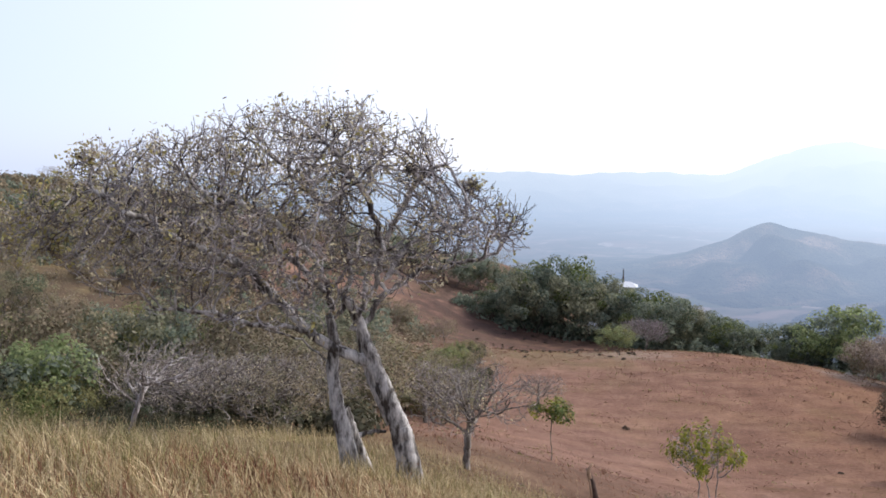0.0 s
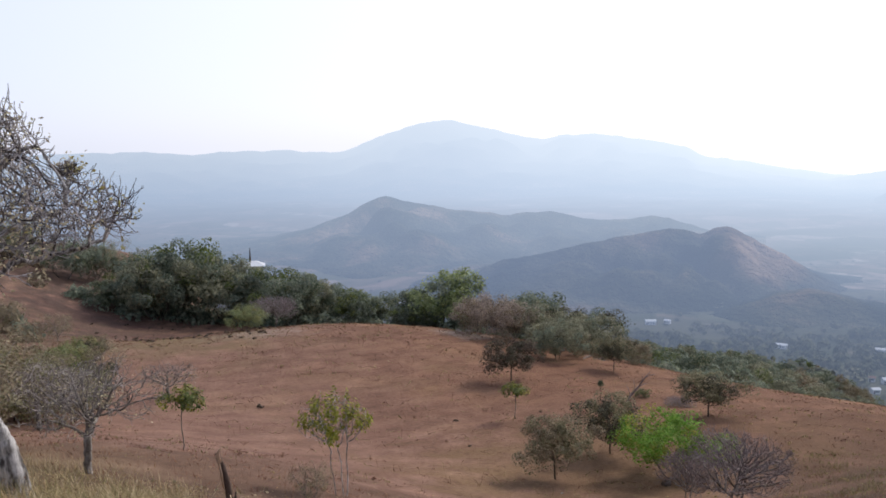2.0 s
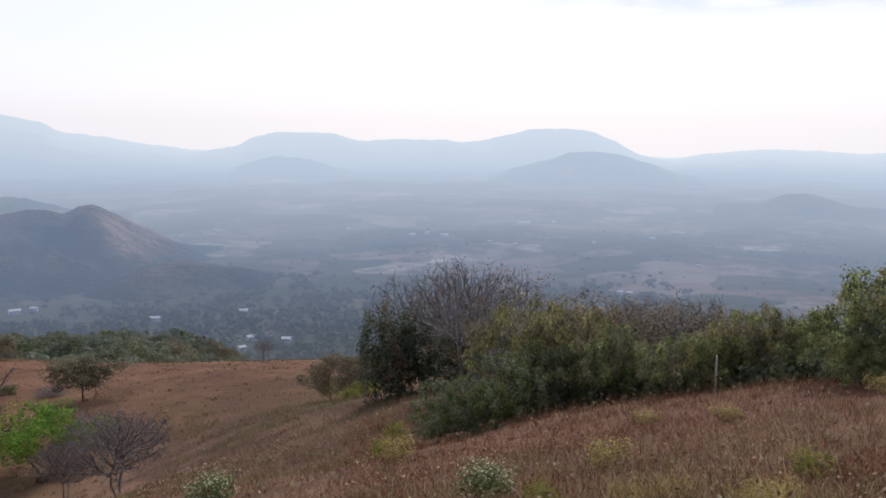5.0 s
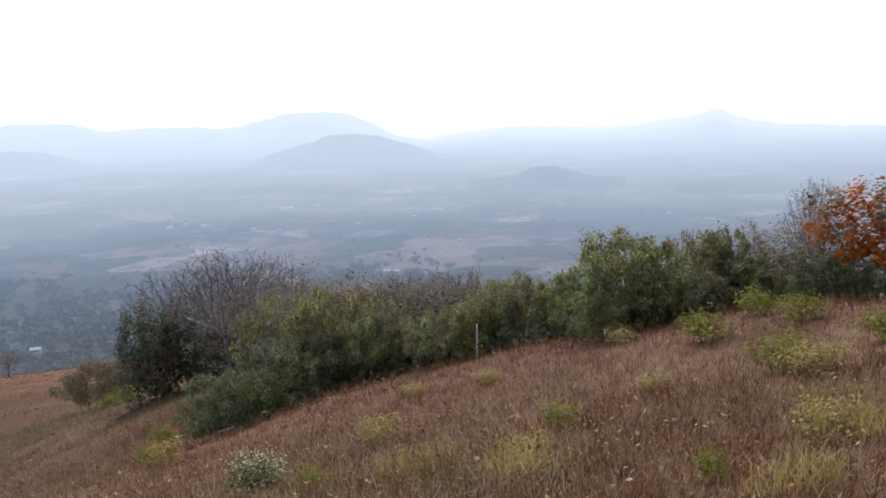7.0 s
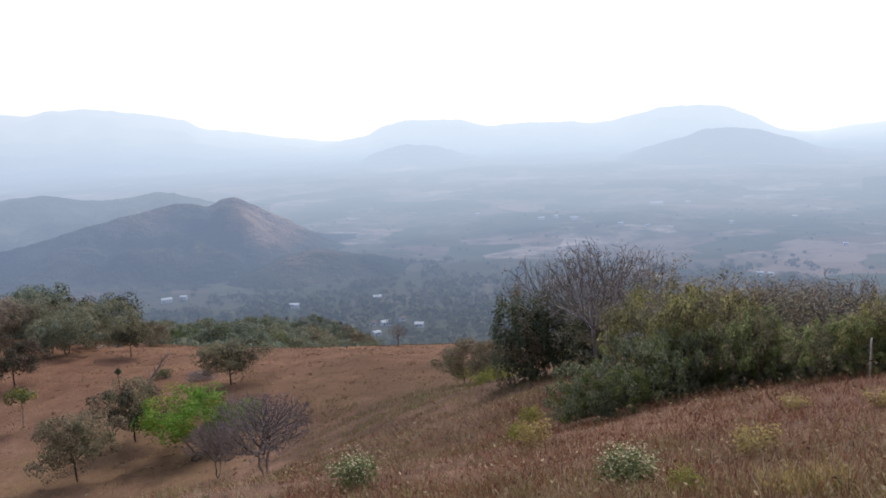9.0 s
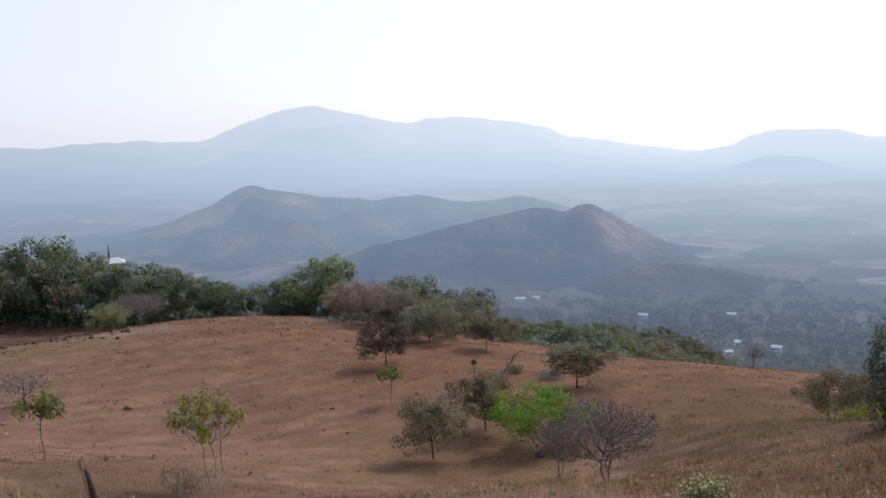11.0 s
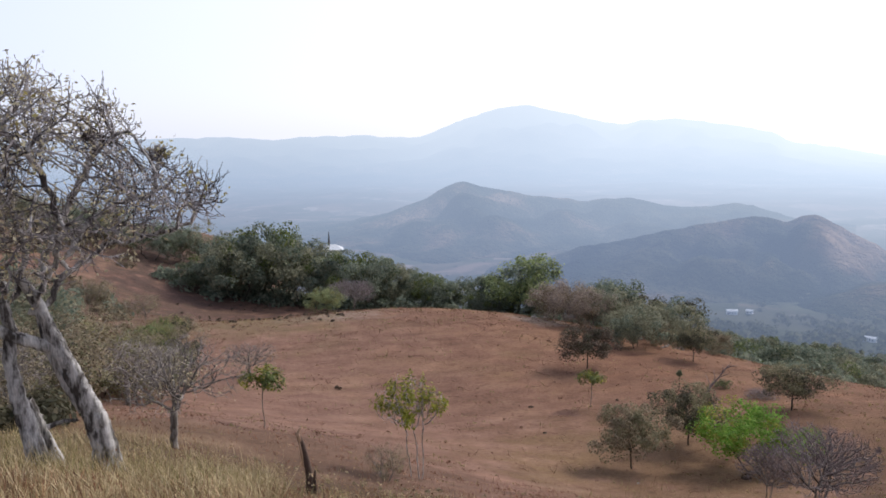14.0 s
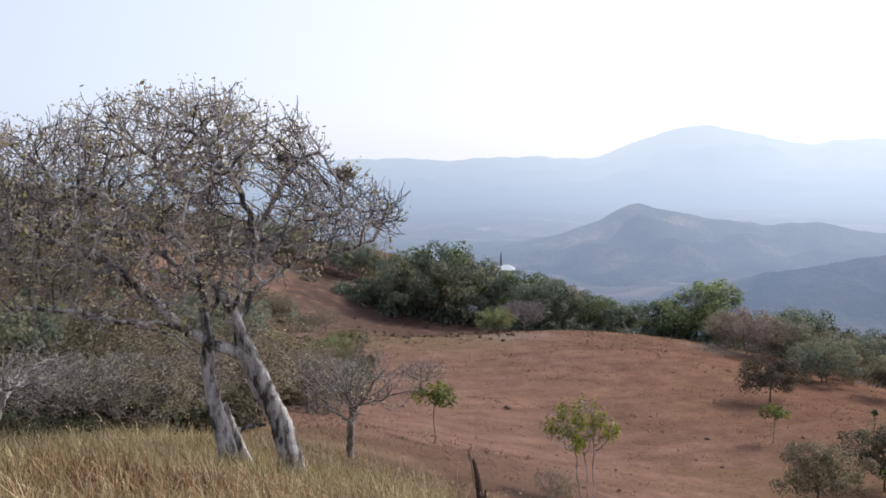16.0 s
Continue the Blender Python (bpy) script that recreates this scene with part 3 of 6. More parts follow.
ridge("hill_backdrop", "hazy wooded hill ridge in the valley", 1750,
      [(9, -6.6), (13, -6.3), (16.5, -5.41), (17.9, -4.85), (19.4, -4.36), (20.5, -3.6), (21.7, -3.23), (23, -3.59), (24.5, -3.85), (26.7, -4.27), (28.5, -4.38), (29.6, -4.62), (31.1, -4.39),
       (33, -4.31), (34.8, -4.81), (37, -4.9), (39.2, -4.55), (40.7, -4.92), (43, -5.6), (46, -6.2)], 520, 260, 20.6, 0.26)
ridge("hill_backdrop", "bare-topped hill with brown and wooded slopes in the valley", 1220,
      [(22.5, -9.2), (25, -8.7), (27.3, -8.28), (29.6, -7.51), (32.2, -7.07), (34.4, -6.54), (36.3, -6.11), (38.5, -5.72), (40.3, -5.36), (41.4, -5.54), (42.1, -5.75), (42.8, -5.39),
       (43.7, -5.17), (44.6, -5.63), (46, -6.34), (47.4, -7.03), (48.8, -8.0), (50.5, -8.9), (52.5, -9.5)], 330, 230, 25.9, 0.24, 0.2, BARE_HILL)
ridge("hill_foot_backdrop", "long low foot of the bare-topped hill", 980,
      [(42, -11.2), (44.5, -10.2), (46.5, -9.4), (48.4, -9.1), (50.5, -9.35), (52.5, -9.9), (54.2, -10.5), (55.8, -11.1), (57, -11.5)], 170, 260, 31.2, 0.10, 0.2, BARE_HILL)

# ---- trees, shrubs and grass: how they are grown ----
def part(name, me, parent, label=""):
    ob = new(name, me)
    ob.parent = parent
    return tagged(ob, label)


def thing(name, me=None):
    return new(name, me)


def grow(rng, starts, goals, step, reach, kill, lift=0.0, rounds=120, sway=0.25, keep=0.0):
    """Branches that grow from the start lines towards goal points. Returns node places and parents."""
    pos, par = [], []
    for line, parent in starts:
        prev = parent
        for p in line:
            pos.append(np.array(p, float))
            par.append(-1 if prev is None else prev)
            prev = len(pos) - 1
    P = np.zeros((40000, 3))
    n = len(pos)
    P[:n] = pos
    par = list(par)
    goals = np.array(goals, float)
    d = np.linalg.norm(goals[:, None] - P[None, :n], axis=2)
    near, best = d.argmin(1), d.min(1)
    live = np.ones(len(goals), bool)
    for _ in range(rounds):
        use = live & (best < reach)
        if not use.any():
            if not live.any():
                break
            reach *= 1.5
            continue
        g, k = goals[use], near[use]
        way = g - P[k]
        way /= np.linalg.norm(way, axis=1)[:, None] + 1e-9
        total = np.zeros((n, 3))
        np.add.at(total, k, way)
        tips = np.unique(k)
        v = total[tips] / (np.linalg.norm(total[tips], axis=1)[:, None] + 1e-9) + rng.normal(0, sway, (len(tips), 3)) + (0, 0, lift)
        if keep:
            up = P[tips] - P[np.maximum(np.array(par)[tips], 0)]
            v = v + keep * up / (np.linalg.norm(up, axis=1)[:, None] + 1e-9)
        v /= np.linalg.norm(v, axis=1)[:, None] + 1e-9
        fresh = P[tips] + v * step
        m = len(fresh)
        if n + m > len(P):
            break
        P[n:n + m] = fresh
        par.extend(tips.tolist())
        idx = np.where(live)[0]
        d = np.linalg.norm(goals[idx][:, None] - fresh[None], axis=2)
        j = d.argmin(1)
        dm = d[np.arange(len(idx)), j]
        closer = dm < best[idx]
        near[idx[closer]] = n + j[closer]
        best[idx[closer]] = dm[closer]
        n += m
        live &= best > kill
    return P[:n].copy(), np.array(par)


def add_spurs(rng, P, par, nodes, length, links=3, upward=0.35, curl=0.7, flow=0.0):
    """Short crooked twiglets on the given nodes, turning upwards."""
    P, par = [P], [par]
    total = len(P[0])
    at_node, where = nodes, P[0][nodes]
    way = rng.normal(0, 1, (len(nodes), 3))
    way /= np.linalg.norm(way, axis=1)[:, None]
    if flow:
        on = P[0][nodes] - P[0][np.maximum(par[0][nodes], 0)]
        way = way * (1 - flow) + flow * on / (np.linalg.norm(on, axis=1)[:, None] + 1e-9)
        way /= np.linalg.norm(way, axis=1)[:, None] + 1e-9
    for _ in range(links):
        way = way + rng.normal(0, curl, way.shape) * 0.6 + (0, 0, upward)
        way /= np.linalg.norm(way, axis=1)[:, None]
        where = where + way * (length * rng.uniform(0.6, 1.3, len(nodes)))[:, None]
        P.append(where)
        par.append(at_node)
        at_node = np.arange(total, total + len(nodes))
        total += len(nodes)
    return np.concatenate(P), np.concatenate(par)


def stem_of(par):
    """For each node, the root that it grows from."""
    out = np.arange(len(par))
    for i in range(len(par)):
        if par[i] >= 0:
            out[i] = out[par[i]]
    return out


def thickness(par, tip, power=2.4):
    n = len(par)
    load = np.zeros(n)
    for i in range(n - 1, -1, -1):
        if load[i] == 0:
            load[i] = tip ** power
        if par[i] >= 0:
            load[par[i]] += load[i]
    return load ** (1 / power)


def tubes(P, par, rad, chosen, sides):
    """Skin over the chosen nodes of a branching line: rings joined from node to node."""
    n = len(P)
    d = P - P[np.maximum(par, 0)]
    kids = np.full(n, -1)
    for i in np.argsort(rad):
        if par[i] >= 0:
            kids[par[i]] = i
    root = par < 0
    d[root] = np.where(kids[root][:, None] >= 0, P[np.maximum(kids[root], 0)] - P[root], (0, 0, 1))
    d /= np.linalg.norm(d, axis=1)[:, None] + 1e-9
    u = np.cross(d, np.array((0.31, 0.9, 0.17)))
    u /= np.linalg.norm(u, axis=1)[:, None] + 1e-9
    w = np.cross(d, u)
    a = np.arange(sides) * 2 * math.pi / sides
    ring = u[:, None] * np.cos(a)[None, :, None] + w[:, None] * np.sin(a)[None, :, None]
    seg = np.where(chosen & ~root)[0]
    p = par[seg]
    main = kids[p] == seg
    lower_r = np.where(main, rad[p], np.minimum(rad[p], rad[seg] * 1.3))
    lower_ring = np.where(main[:, None, None], ring[p], ring[seg])
    low = P[p][:, None] + lower_ring * lower_r[:, None, None]
    high = P[seg][:, None] + ring[seg] * rad[seg][:, None, None]
    V = np.concatenate([low, high], axis=1).reshape(-1, 3)
    base = (np.arange(len(seg)) * 2 * sides)[:, None]
    i = np.arange(sides)[None]
    j = (np.arange(sides) + 1)[None] % sides
    F = np.stack([base + i, base + j, base + sides + j, base + sides + i], -1).reshape(-1, 4)
    return V, F


def leaf_cloud(rng, places, count, size, spread, thin=0.45, droop=0.0, outward=False):
    """Many separate pointed leaves, count round each place; outward ones turn their faces up and out of the crown."""
    c = np.repeat(np.asarray(places), count, axis=0)
    n = len(c)
    c = c + rng.normal(0, spread, (n, 3))
    axis = rng.normal(0, 1, (n, 3))
    axis[:, 2] = axis[:, 2] * 0.7 - droop
    axis /= np.linalg.norm(axis, axis=1)[:, None]
    side = np.cross(axis, rng.normal(0, 1, (n, 3)))
    side /= np.linalg.norm(side, axis=1)[:, None] + 1e-9
    if outward:
        centre = c.mean(0) - (0, 0, 0.25 * (c[:, 2].max() - c[:, 2].min()))
        face = (c - centre) / np.maximum(np.ptp(c, axis=0), 0.1)
        face /= np.linalg.norm(face, axis=1)[:, None] + 1e-9
        face = face + rng.normal(0, 0.38, (n, 3)) + (0, 0, 0.35)
        axis = np.cross(face, axis)
        axis /= np.linalg.norm(axis, axis=1)[:, None] + 1e-9
        side = np.cross(face, axis)
        side /= np.linalg.norm(side, axis=1)[:, None] + 1e-9
    s = (size * rng.uniform(0.6, 1.35, n))[:, None]
    V = np.stack([c, c + axis * s * 0.45 + side * s * thin * 0.5, c + axis * s, c + axis * s * 0.45 - side * s * thin * 0.5], 1)
    return V.reshape(-1, 3), np.arange(4 * n).reshape(-1, 4)


def lobes_cloud(rng, lobes, count, hollow=0.35):
    """Points in a crown made of ellipsoids (x, y, z, rx, ry, rz)."""
    weight = np.array([l[3] * l[4] * l[5] for l in lobes])
    which = rng.choice(len(lobes), count, p=weight / weight.sum())
    L = np.array(lobes)[which]
    v = rng.normal(0, 1, (count, 3))
    v /= np.linalg.norm(v, axis=1)[:, None]
    r = rng.uniform(hollow ** 3, 1, count) ** (1 / 3)
    return L[:, :3] + v * r[:, None] * L[:, 3:]


def puff_cloud(rng, lobes, puffs, each, size, thin, loose=0.35):
    """Leaves in rounded tufts over the outside of a crown."""
    c = lobes_cloud(rng, lobes, puffs, 0.72)
    r = np.mean([l[3] for l in lobes]) * rng.uniform(0.26, 0.50, puffs)
    c, r = np.repeat(c, each, axis=0), np.repeat(r, each)[:, None]
    n = len(c)
    v = rng.normal(0, 1, (n, 3)) + (0, 0, 0.35)
    v /= np.linalg.norm(v, axis=1)[:, None]
    out = 1.05 - rng.uniform(0, 0.2 + 0.35 * loose, (n, 1)) + (rng.random((n, 1)) < 0.16 * loose) * rng.uniform(0, 0.6, (n, 1))
    p = c + v * r * out * (1, 1, 0.85) + rng.normal(0, 0.05 * loose, (n, 3))
    face = v + rng.normal(0, 0.3 + 0.2 * loose, (n, 3)) + (0, 0, 0.3)
    face /= np.linalg.norm(face, axis=1)[:, None]
    axis = np.cross(face, rng.normal(0, 1, (n, 3)))
    axis /= np.linalg.norm(axis, axis=1)[:, None] + 1e-9
    side = np.cross(face, axis)
    s = (size * rng.uniform(0.6, 1.35, n))[:, None]
    V = np.stack([p - axis * s * 0.5, p + side * s * thin * 0.5, p + axis * s * 0.5, p - side * s * thin * 0.5], 1)
    return V.reshape(-1, 3), np.arange(4 * n).reshape(-1, 4)


def random_lobes(rng, width, bottom, top, count, spread=0.62, flat=1.0, lump=1.0):
    out = []
    for k in range(count):
        a = k * 2.4 + rng.uniform(-0.4, 0.4)
        q = math.sqrt((k + 0.4) / count) * spread * width / 2
        rise = 1 - 0.55 * (q / (width / 2)) ** 2
        size = width * rng.uniform(0.22, 0.33) * lump
        h = (top - bottom) * rng.uniform(0.30, 0.42) * flat
        zc = bottom + h + (top - bottom - 2 * h) * rise * rng.uniform(0.55, 1.0)
        out.append((q * math.cos(a), q * math.sin(a), zc, size, size, h))
    return out


def bent_line(rng, a, b, steps, wobble):
    a, b = np.array(a, float), np.array(b, float)
    t = np.linspace(0, 1, steps)[:, None]
    w = np.cumsum(rng.normal(0, wobble, (steps, 3)), axis=0) * (1, 1, 0.3)
    w -= w[0]
    return a + (b - a) * t + w


def plant(kind, seed, height, width, trunk, goals=260, lobes=6, stems=1, lean=(0, 0), leaf="", leaves=4000, leaf_size=0.16, leaf_spread=0.10,
          bark_mat=None, tip=0.006, step=0.12, bare_share=0.0, second="", second_share=0.0, flat=1.0, up=0.0, thin=0.7, hollow=0.35, twig_mat=None,
          spurs=0.0, spur=0.09, reach=1.6, spread=0.62, stout=0.2, leaf_low=0.0, lump=1.0, flow=0.0, puffs=0, loose=0.35):
    """One tree or shrub with its trunk, twigs and crown of separate leaves, four metres tall or so, standing at the origin."""
    rng = np.random.default_rng(seed)
    ls = random_lobes(rng, width, trunk, height, lobes, flat=flat, spread=spread, lump=lump)
    ls = [(x + lean[0], y + lean[1], z, a, b, c) for x, y, z, a, b, c in ls]
    G = lobes_cloud(rng, ls, goals, hollow)
    starts = []
    for k in range(stems):
        a = k * 2 * math.pi / stems + rng.uniform(-0.5, 0.5)
        many = stems > 1
        foot = (0.07 * stems * math.cos(a) * many, 0.07 * stems * math.sin(a) * many, -0.2)
        out = 0.16 * width * many
        head = (lean[0] * 0.6 + out * math.cos(a), lean[1] * 0.6 + out * math.sin(a), trunk + 0.15 * (height - trunk))
        n = max(4, int(np.linalg.norm(np.subtract(head, foot)) / step))
        starts.append((bent_line(rng, foot, head, n, 0.02 * height / math.sqrt(n)), None))
    P, par = grow(rng, starts, G, step, reach, step * 1.5, up, 120, 0.25 - 0.12 * (flow > 0), flow)
    if spurs:
        own = len(P)
        rough = thickness(par, tip)
        thin_nodes = np.where((rough < np.quantile(rough, 0.75)) & (rng.random(own) < spurs))[0]
        P, par = add_spurs(rng, P, par, thin_nodes, spur, 3, 0.35 - 0.15 * (flow > 0), 0.7 - 0.3 * (flow > 0), flow)
    rad = np.minimum(thickness(par, tip), stout)
    root = thing(kind)
    kids = np.bincount(par[par >= 0], minlength=len(P))
    thick = rad > max(tip * 3.0, rad.max() * 0.16)
    stem = stem_of(par)
    for r in np.unique(stem[thick]):
        V, F = tubes(P, par, rad, thick & (stem == r), 6)
        if len(F):
            part("trunk", mesh_of("trunk", V, F, bark_mat or GREY_BARK, True), root)
    shown = ~thick & (rad > np.quantile(rad, 0.62)) if leaf and not spurs else ~thick
    V, F = tubes(P, par, rad, shown, 3)
    tagged(part("twig_crown", mesh_of("twig_crown", V, F, twig_mat or bark_mat or GREY_BARK), root), kind="stuff")
    if leaf and puffs:
        few = int(puffs * second_share)
        for name, tint, n in (("tinted_foliage", second, few), ("foliage", leaf, puffs - few)):
            V, F = puff_cloud(rng, ls, n, leaves // puffs, leaf_size, thin, loose)
            tagged(part(name, mesh_of(name, V, F, LEAF[tint]), root), kind="stuff")
    elif leaf:
        ends = P[(kids == 0) | (rad < np.quantile(rad, 0.55))]
        ends = ends[ends[:, 2] > leaf_low * height]
        if bare_share:
            lump = np.array([noise.noise(Vector(e * 1.1) + Vector((seed, 0, 0))) for e in ends])
            ends = ends[lump > np.quantile(lump, bare_share)]
        lump = np.array([noise.noise(Vector(e * 0.9) + Vector((0, seed, 0))) for e in ends]) + rng.normal(0, 0.12, len(ends))
        cut = lump < np.quantile(lump, second_share) if second else np.zeros(len(ends), bool)
        each = max(1, round(leaves / max(1, len(ends))))
        if second:
            name, some = ("blossom", each) if second == "flower" else ("tinted_foliage", each)
            high = ends[cut] if second != "flower" else ends[ends[:, 2] > np.quantile(ends[:, 2], 0.68)]
            V, F = leaf_cloud(rng, high, some, leaf_size * (0.7 if second == "flower" else 1), leaf_spread * (1.3 if second == "flower" else 1), thin, 0.0, True)
            tagged(part(name, mesh_of(name, V, F, LEAF[second]), root), kind="stuff")
            ends = ends[~cut] if second != "flower" else ends
        V, F = leaf_cloud(rng, ends, each, leaf_size, leaf_spread, thin, 0.0, True)
        tagged(part("foliage", mesh_of("foliage", V, F, LEAF[leaf]), root), kind="stuff")
    return root


# kinds: built once when first set down, then copied
KINDS = {
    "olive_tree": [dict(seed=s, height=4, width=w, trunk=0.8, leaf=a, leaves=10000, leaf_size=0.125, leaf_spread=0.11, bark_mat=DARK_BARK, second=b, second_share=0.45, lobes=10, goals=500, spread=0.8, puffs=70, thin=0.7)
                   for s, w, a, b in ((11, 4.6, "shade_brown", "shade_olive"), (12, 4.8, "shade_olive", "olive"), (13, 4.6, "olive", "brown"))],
    "woodland_tree": [dict(seed=s, height=4, width=w, trunk=0.15, leaf=l, step=0.18, leaves=6500, leaf_size=0.115, leaf_spread=0.13, bark_mat=DARK_BARK, second=k, second_share=0.3, lobes=11, goals=420, stems=2, spread=0.8)
                      for s, w, l, k in ((21, 4.6, "green", "dark"), (22, 5.0, "dark", "olive"), (23, 4.4, "olive", "dark"), (24, 4.8, "green", "olive_lime"), (25, 4.4, "dusty", "dark"), (26, 5.0, "dusty_olive", "dusty"), (27, 4.6, "olive_lime", "green"))],
    "round_tree": [dict(seed=s, height=4, width=w, trunk=0.3, leaf=l, step=0.18, leaves=9500, leaf_size=0.10 + 0.03 * (s < 204) + 0.05 * (s == 205), bark_mat=DARK_BARK, second=k, second_share=q, lobes=11, goals=500, stems=2, spread=0.72 - 0.22 * (s == 205), flat=1.0, lump=1.0 + 0.15 * (s == 205), thin=0.9, hollow=0.5, puffs=75)
                   for s, w, l, k, q in ((201, 4.8, "dusty", "green", 0.2), (202, 5.2, "dusty_olive", "dusty", 0.3), (203, 4.8, "dusty", "dark", 0.35), (204, 4.8, "olive_lime", "green", 0.25), (205, 5.0, "leaf_green", "dusty", 0.25), (206, 4.8, "brown", "olive", 0.3), (207, 4.8, "shade_olive", "dark", 0.4), (208, 4.8, "rosy", "brown", 0.4), (209, 4.8, "pale_green", "olive_lime", 0.25))],
    "dry_woodland_tree": [dict(seed=s, height=4, width=w, trunk=0.3, leaf="brown", step=0.17, leaves=4200, leaf_size=0.095, leaf_spread=0.15, bark_mat=GREY_BARK, twig_mat=TWIG, second="olive", second_share=0.35, lobes=9,
                               goals=700, stems=2, bare_share=0.25, tip=0.009, spread=0.8) for s, w in ((31, 4.6), (32, 5.0), (33, 4.4))],
    "bare_bush": [dict(seed=s, height=4, width=w, trunk=0.9, flow=0.5, bark_mat=GREY_BARK, twig_mat=PINK_TWIG, lobes=9, goals=2700, stems=2, tip=0.0078, flat=0.9, spurs=0.9, stout=0.05, spread=0.75, reach=0.9, step=0.10) for s, w in ((41, 4.6), (42, 5.0))],
    "grey_bare_tree": [dict(seed=s, height=4, width=w, trunk=1.25, flow=0.5, bark_mat=GREY_BARK, twig_mat=TWIG, lobes=8, goals=900, tip=0.0075, leaf="dryleaf", leaves=900, leaf_size=0.07, bare_share=0.3, spurs=0.6, reach=0.9, step=0.10, spread=0.75)
                       for s, w in ((51, 4.3), (52, 4.8))],
    "bright_bush": [dict(seed=61, height=4, width=5.0, trunk=0.7, leaf="bright", leaves=9500, leaf_size=0.15, bark_mat=DARK_BARK, lobes=12, goals=500, stems=2, spread=0.85, second="lime", second_share=0.2, puffs=90, thin=0.6)],
    "sapling": [dict(seed=71, height=4, width=2.5, trunk=2.35, leaf="green", leaves=1500, leaf_size=0.17, leaf_spread=0.12, bark_mat=GREY_BARK, lobes=6, goals=160, second="lime", second_share=0.3, spread=0.8)],
    "lime_sapling": [dict(seed=75, height=4, width=2.3, trunk=1.5, leaf_low=0.62, stout=0.024, leaf="lime", leaves=1400, leaf_size=0.14, leaf_spread=0.10, bark_mat=PALE_BARK, twig_mat=PALE_BARK, lobes=7, goals=520, stems=3, bare_share=0.6, spurs=0.7, spread=0.95, flat=0.8, lean=(-0.35, 0.0))],
    "shrub": [dict(seed=s, height=4, width=w, trunk=0.05, leaf=l, leaves=11500, leaf_size=0.165, leaf_spread=0.13, bark_mat=GREY_BARK, second=k, second_share=q, lobes=16, goals=700, stems=4, spread=0.92, hollow=0.6, lump=0.66, puffs=120, thin=0.5, loose=0.9)
              for s, w, l, k, q in ((81, 6.0, "hedge_dark", "green", 0.3), (82, 6.5, "olive_lime", "olive", 0.45), (83, 6.0, "olive", "hedge_green", 0.4), (84, 5.2, "hedge_green", "olive_lime", 0.3), (85, 6.2, "olive_lime", "brown", 0.4))],
    "weed_clump": [dict(seed=s, height=4, width=5.5, trunk=0.1, leaf=l, leaves=1000, leaf_size=0.34, leaf_spread=0.4, bark_mat=TWIG, lobes=6, goals=140, stems=5, tip=0.02) for s, l in ((91, "lime"), (92, "weed_yellow"))],
    "flowering_bush": [dict(seed=95, height=4, width=4.8, trunk=0.1, leaf="green", leaves=1500, leaf_size=0.32, leaf_spread=0.6, bark_mat=GREY_BARK, lobes=9, goals=220, stems=5, second="flower", second_share=0.55, tip=0.02)],
    "tall_bare_tree": [dict(seed=s, height=4, width=w, trunk=1.2, stout=0.07, flow=0.35, bark_mat=PALE_BARK, twig_mat=TWIG, lobes=9, goals=1700, stems=2, tip=0.0050, up=0.75, flat=1.15, spurs=0.6, reach=1.0, step=0.10, spread=0.85,
                            leaf="brown", leaves=400, leaf_size=0.06, bare_share=0.6) for s, w in ((101, 3.3), (102, 3.6))],
    "leaning_tree": [dict(seed=55, height=4, width=4.6, trunk=1.9, lean=(1.7, 0.0), bark_mat=PALE_BARK, twig_mat=TWIG, lobes=7, goals=700, tip=0.008, spurs=0.5, reach=1.1, step=0.11, spread=0.75)],
    "vine_tree": [dict(seed=105, height=4, width=2.5, trunk=0.05, leaf="dark", leaves=11000, leaf_size=0.10, leaf_spread=0.10, bark_mat=DARK_BARK, lobes=18, lump=0.75, goals=800, stems=3, second="brown", second_share=0.25, flat=1.2, spread=0.85)],
    "orange_tree": [dict(seed=108, height=4, width=3.6, trunk=0.5, leaf="orange", leaves=4500, leaf_size=0.16, leaf_spread=0.12, bark_mat=GREY_BARK, lobes=8, goals=420, stems=2, second="olive", second_share=0.2, spread=0.8)],
}
BUILT = {}
COUNT = {}
NAMES = {"round_tree": "tree", "olive_tree": "tree", "woodland_tree": "tree", "dry_woodland_tree": "tree", "bare_bush": "bare_bush", "grey_bare_tree": "bare_tree", "bright_bush": "bush", "sapling": "sapling",
         "lime_sapling": "sapling", "shrub": "shrub", "weed_clump": "weed_clump", "flowering_bush": "flowering_bush", "tall_bare_tree": "bare_tree", "leaning_tree": "leaning_bare_tree", "vine_tree": "tree", "orange_tree": "tree"}
SORT = {"bare_bush": "bush", "bright_bush": "bush", "shrub": "shrub", "weed_clump": "weeds", "flowering_bush": "bush", "sapling": "sapling", "lime_sapling": "sapling"}


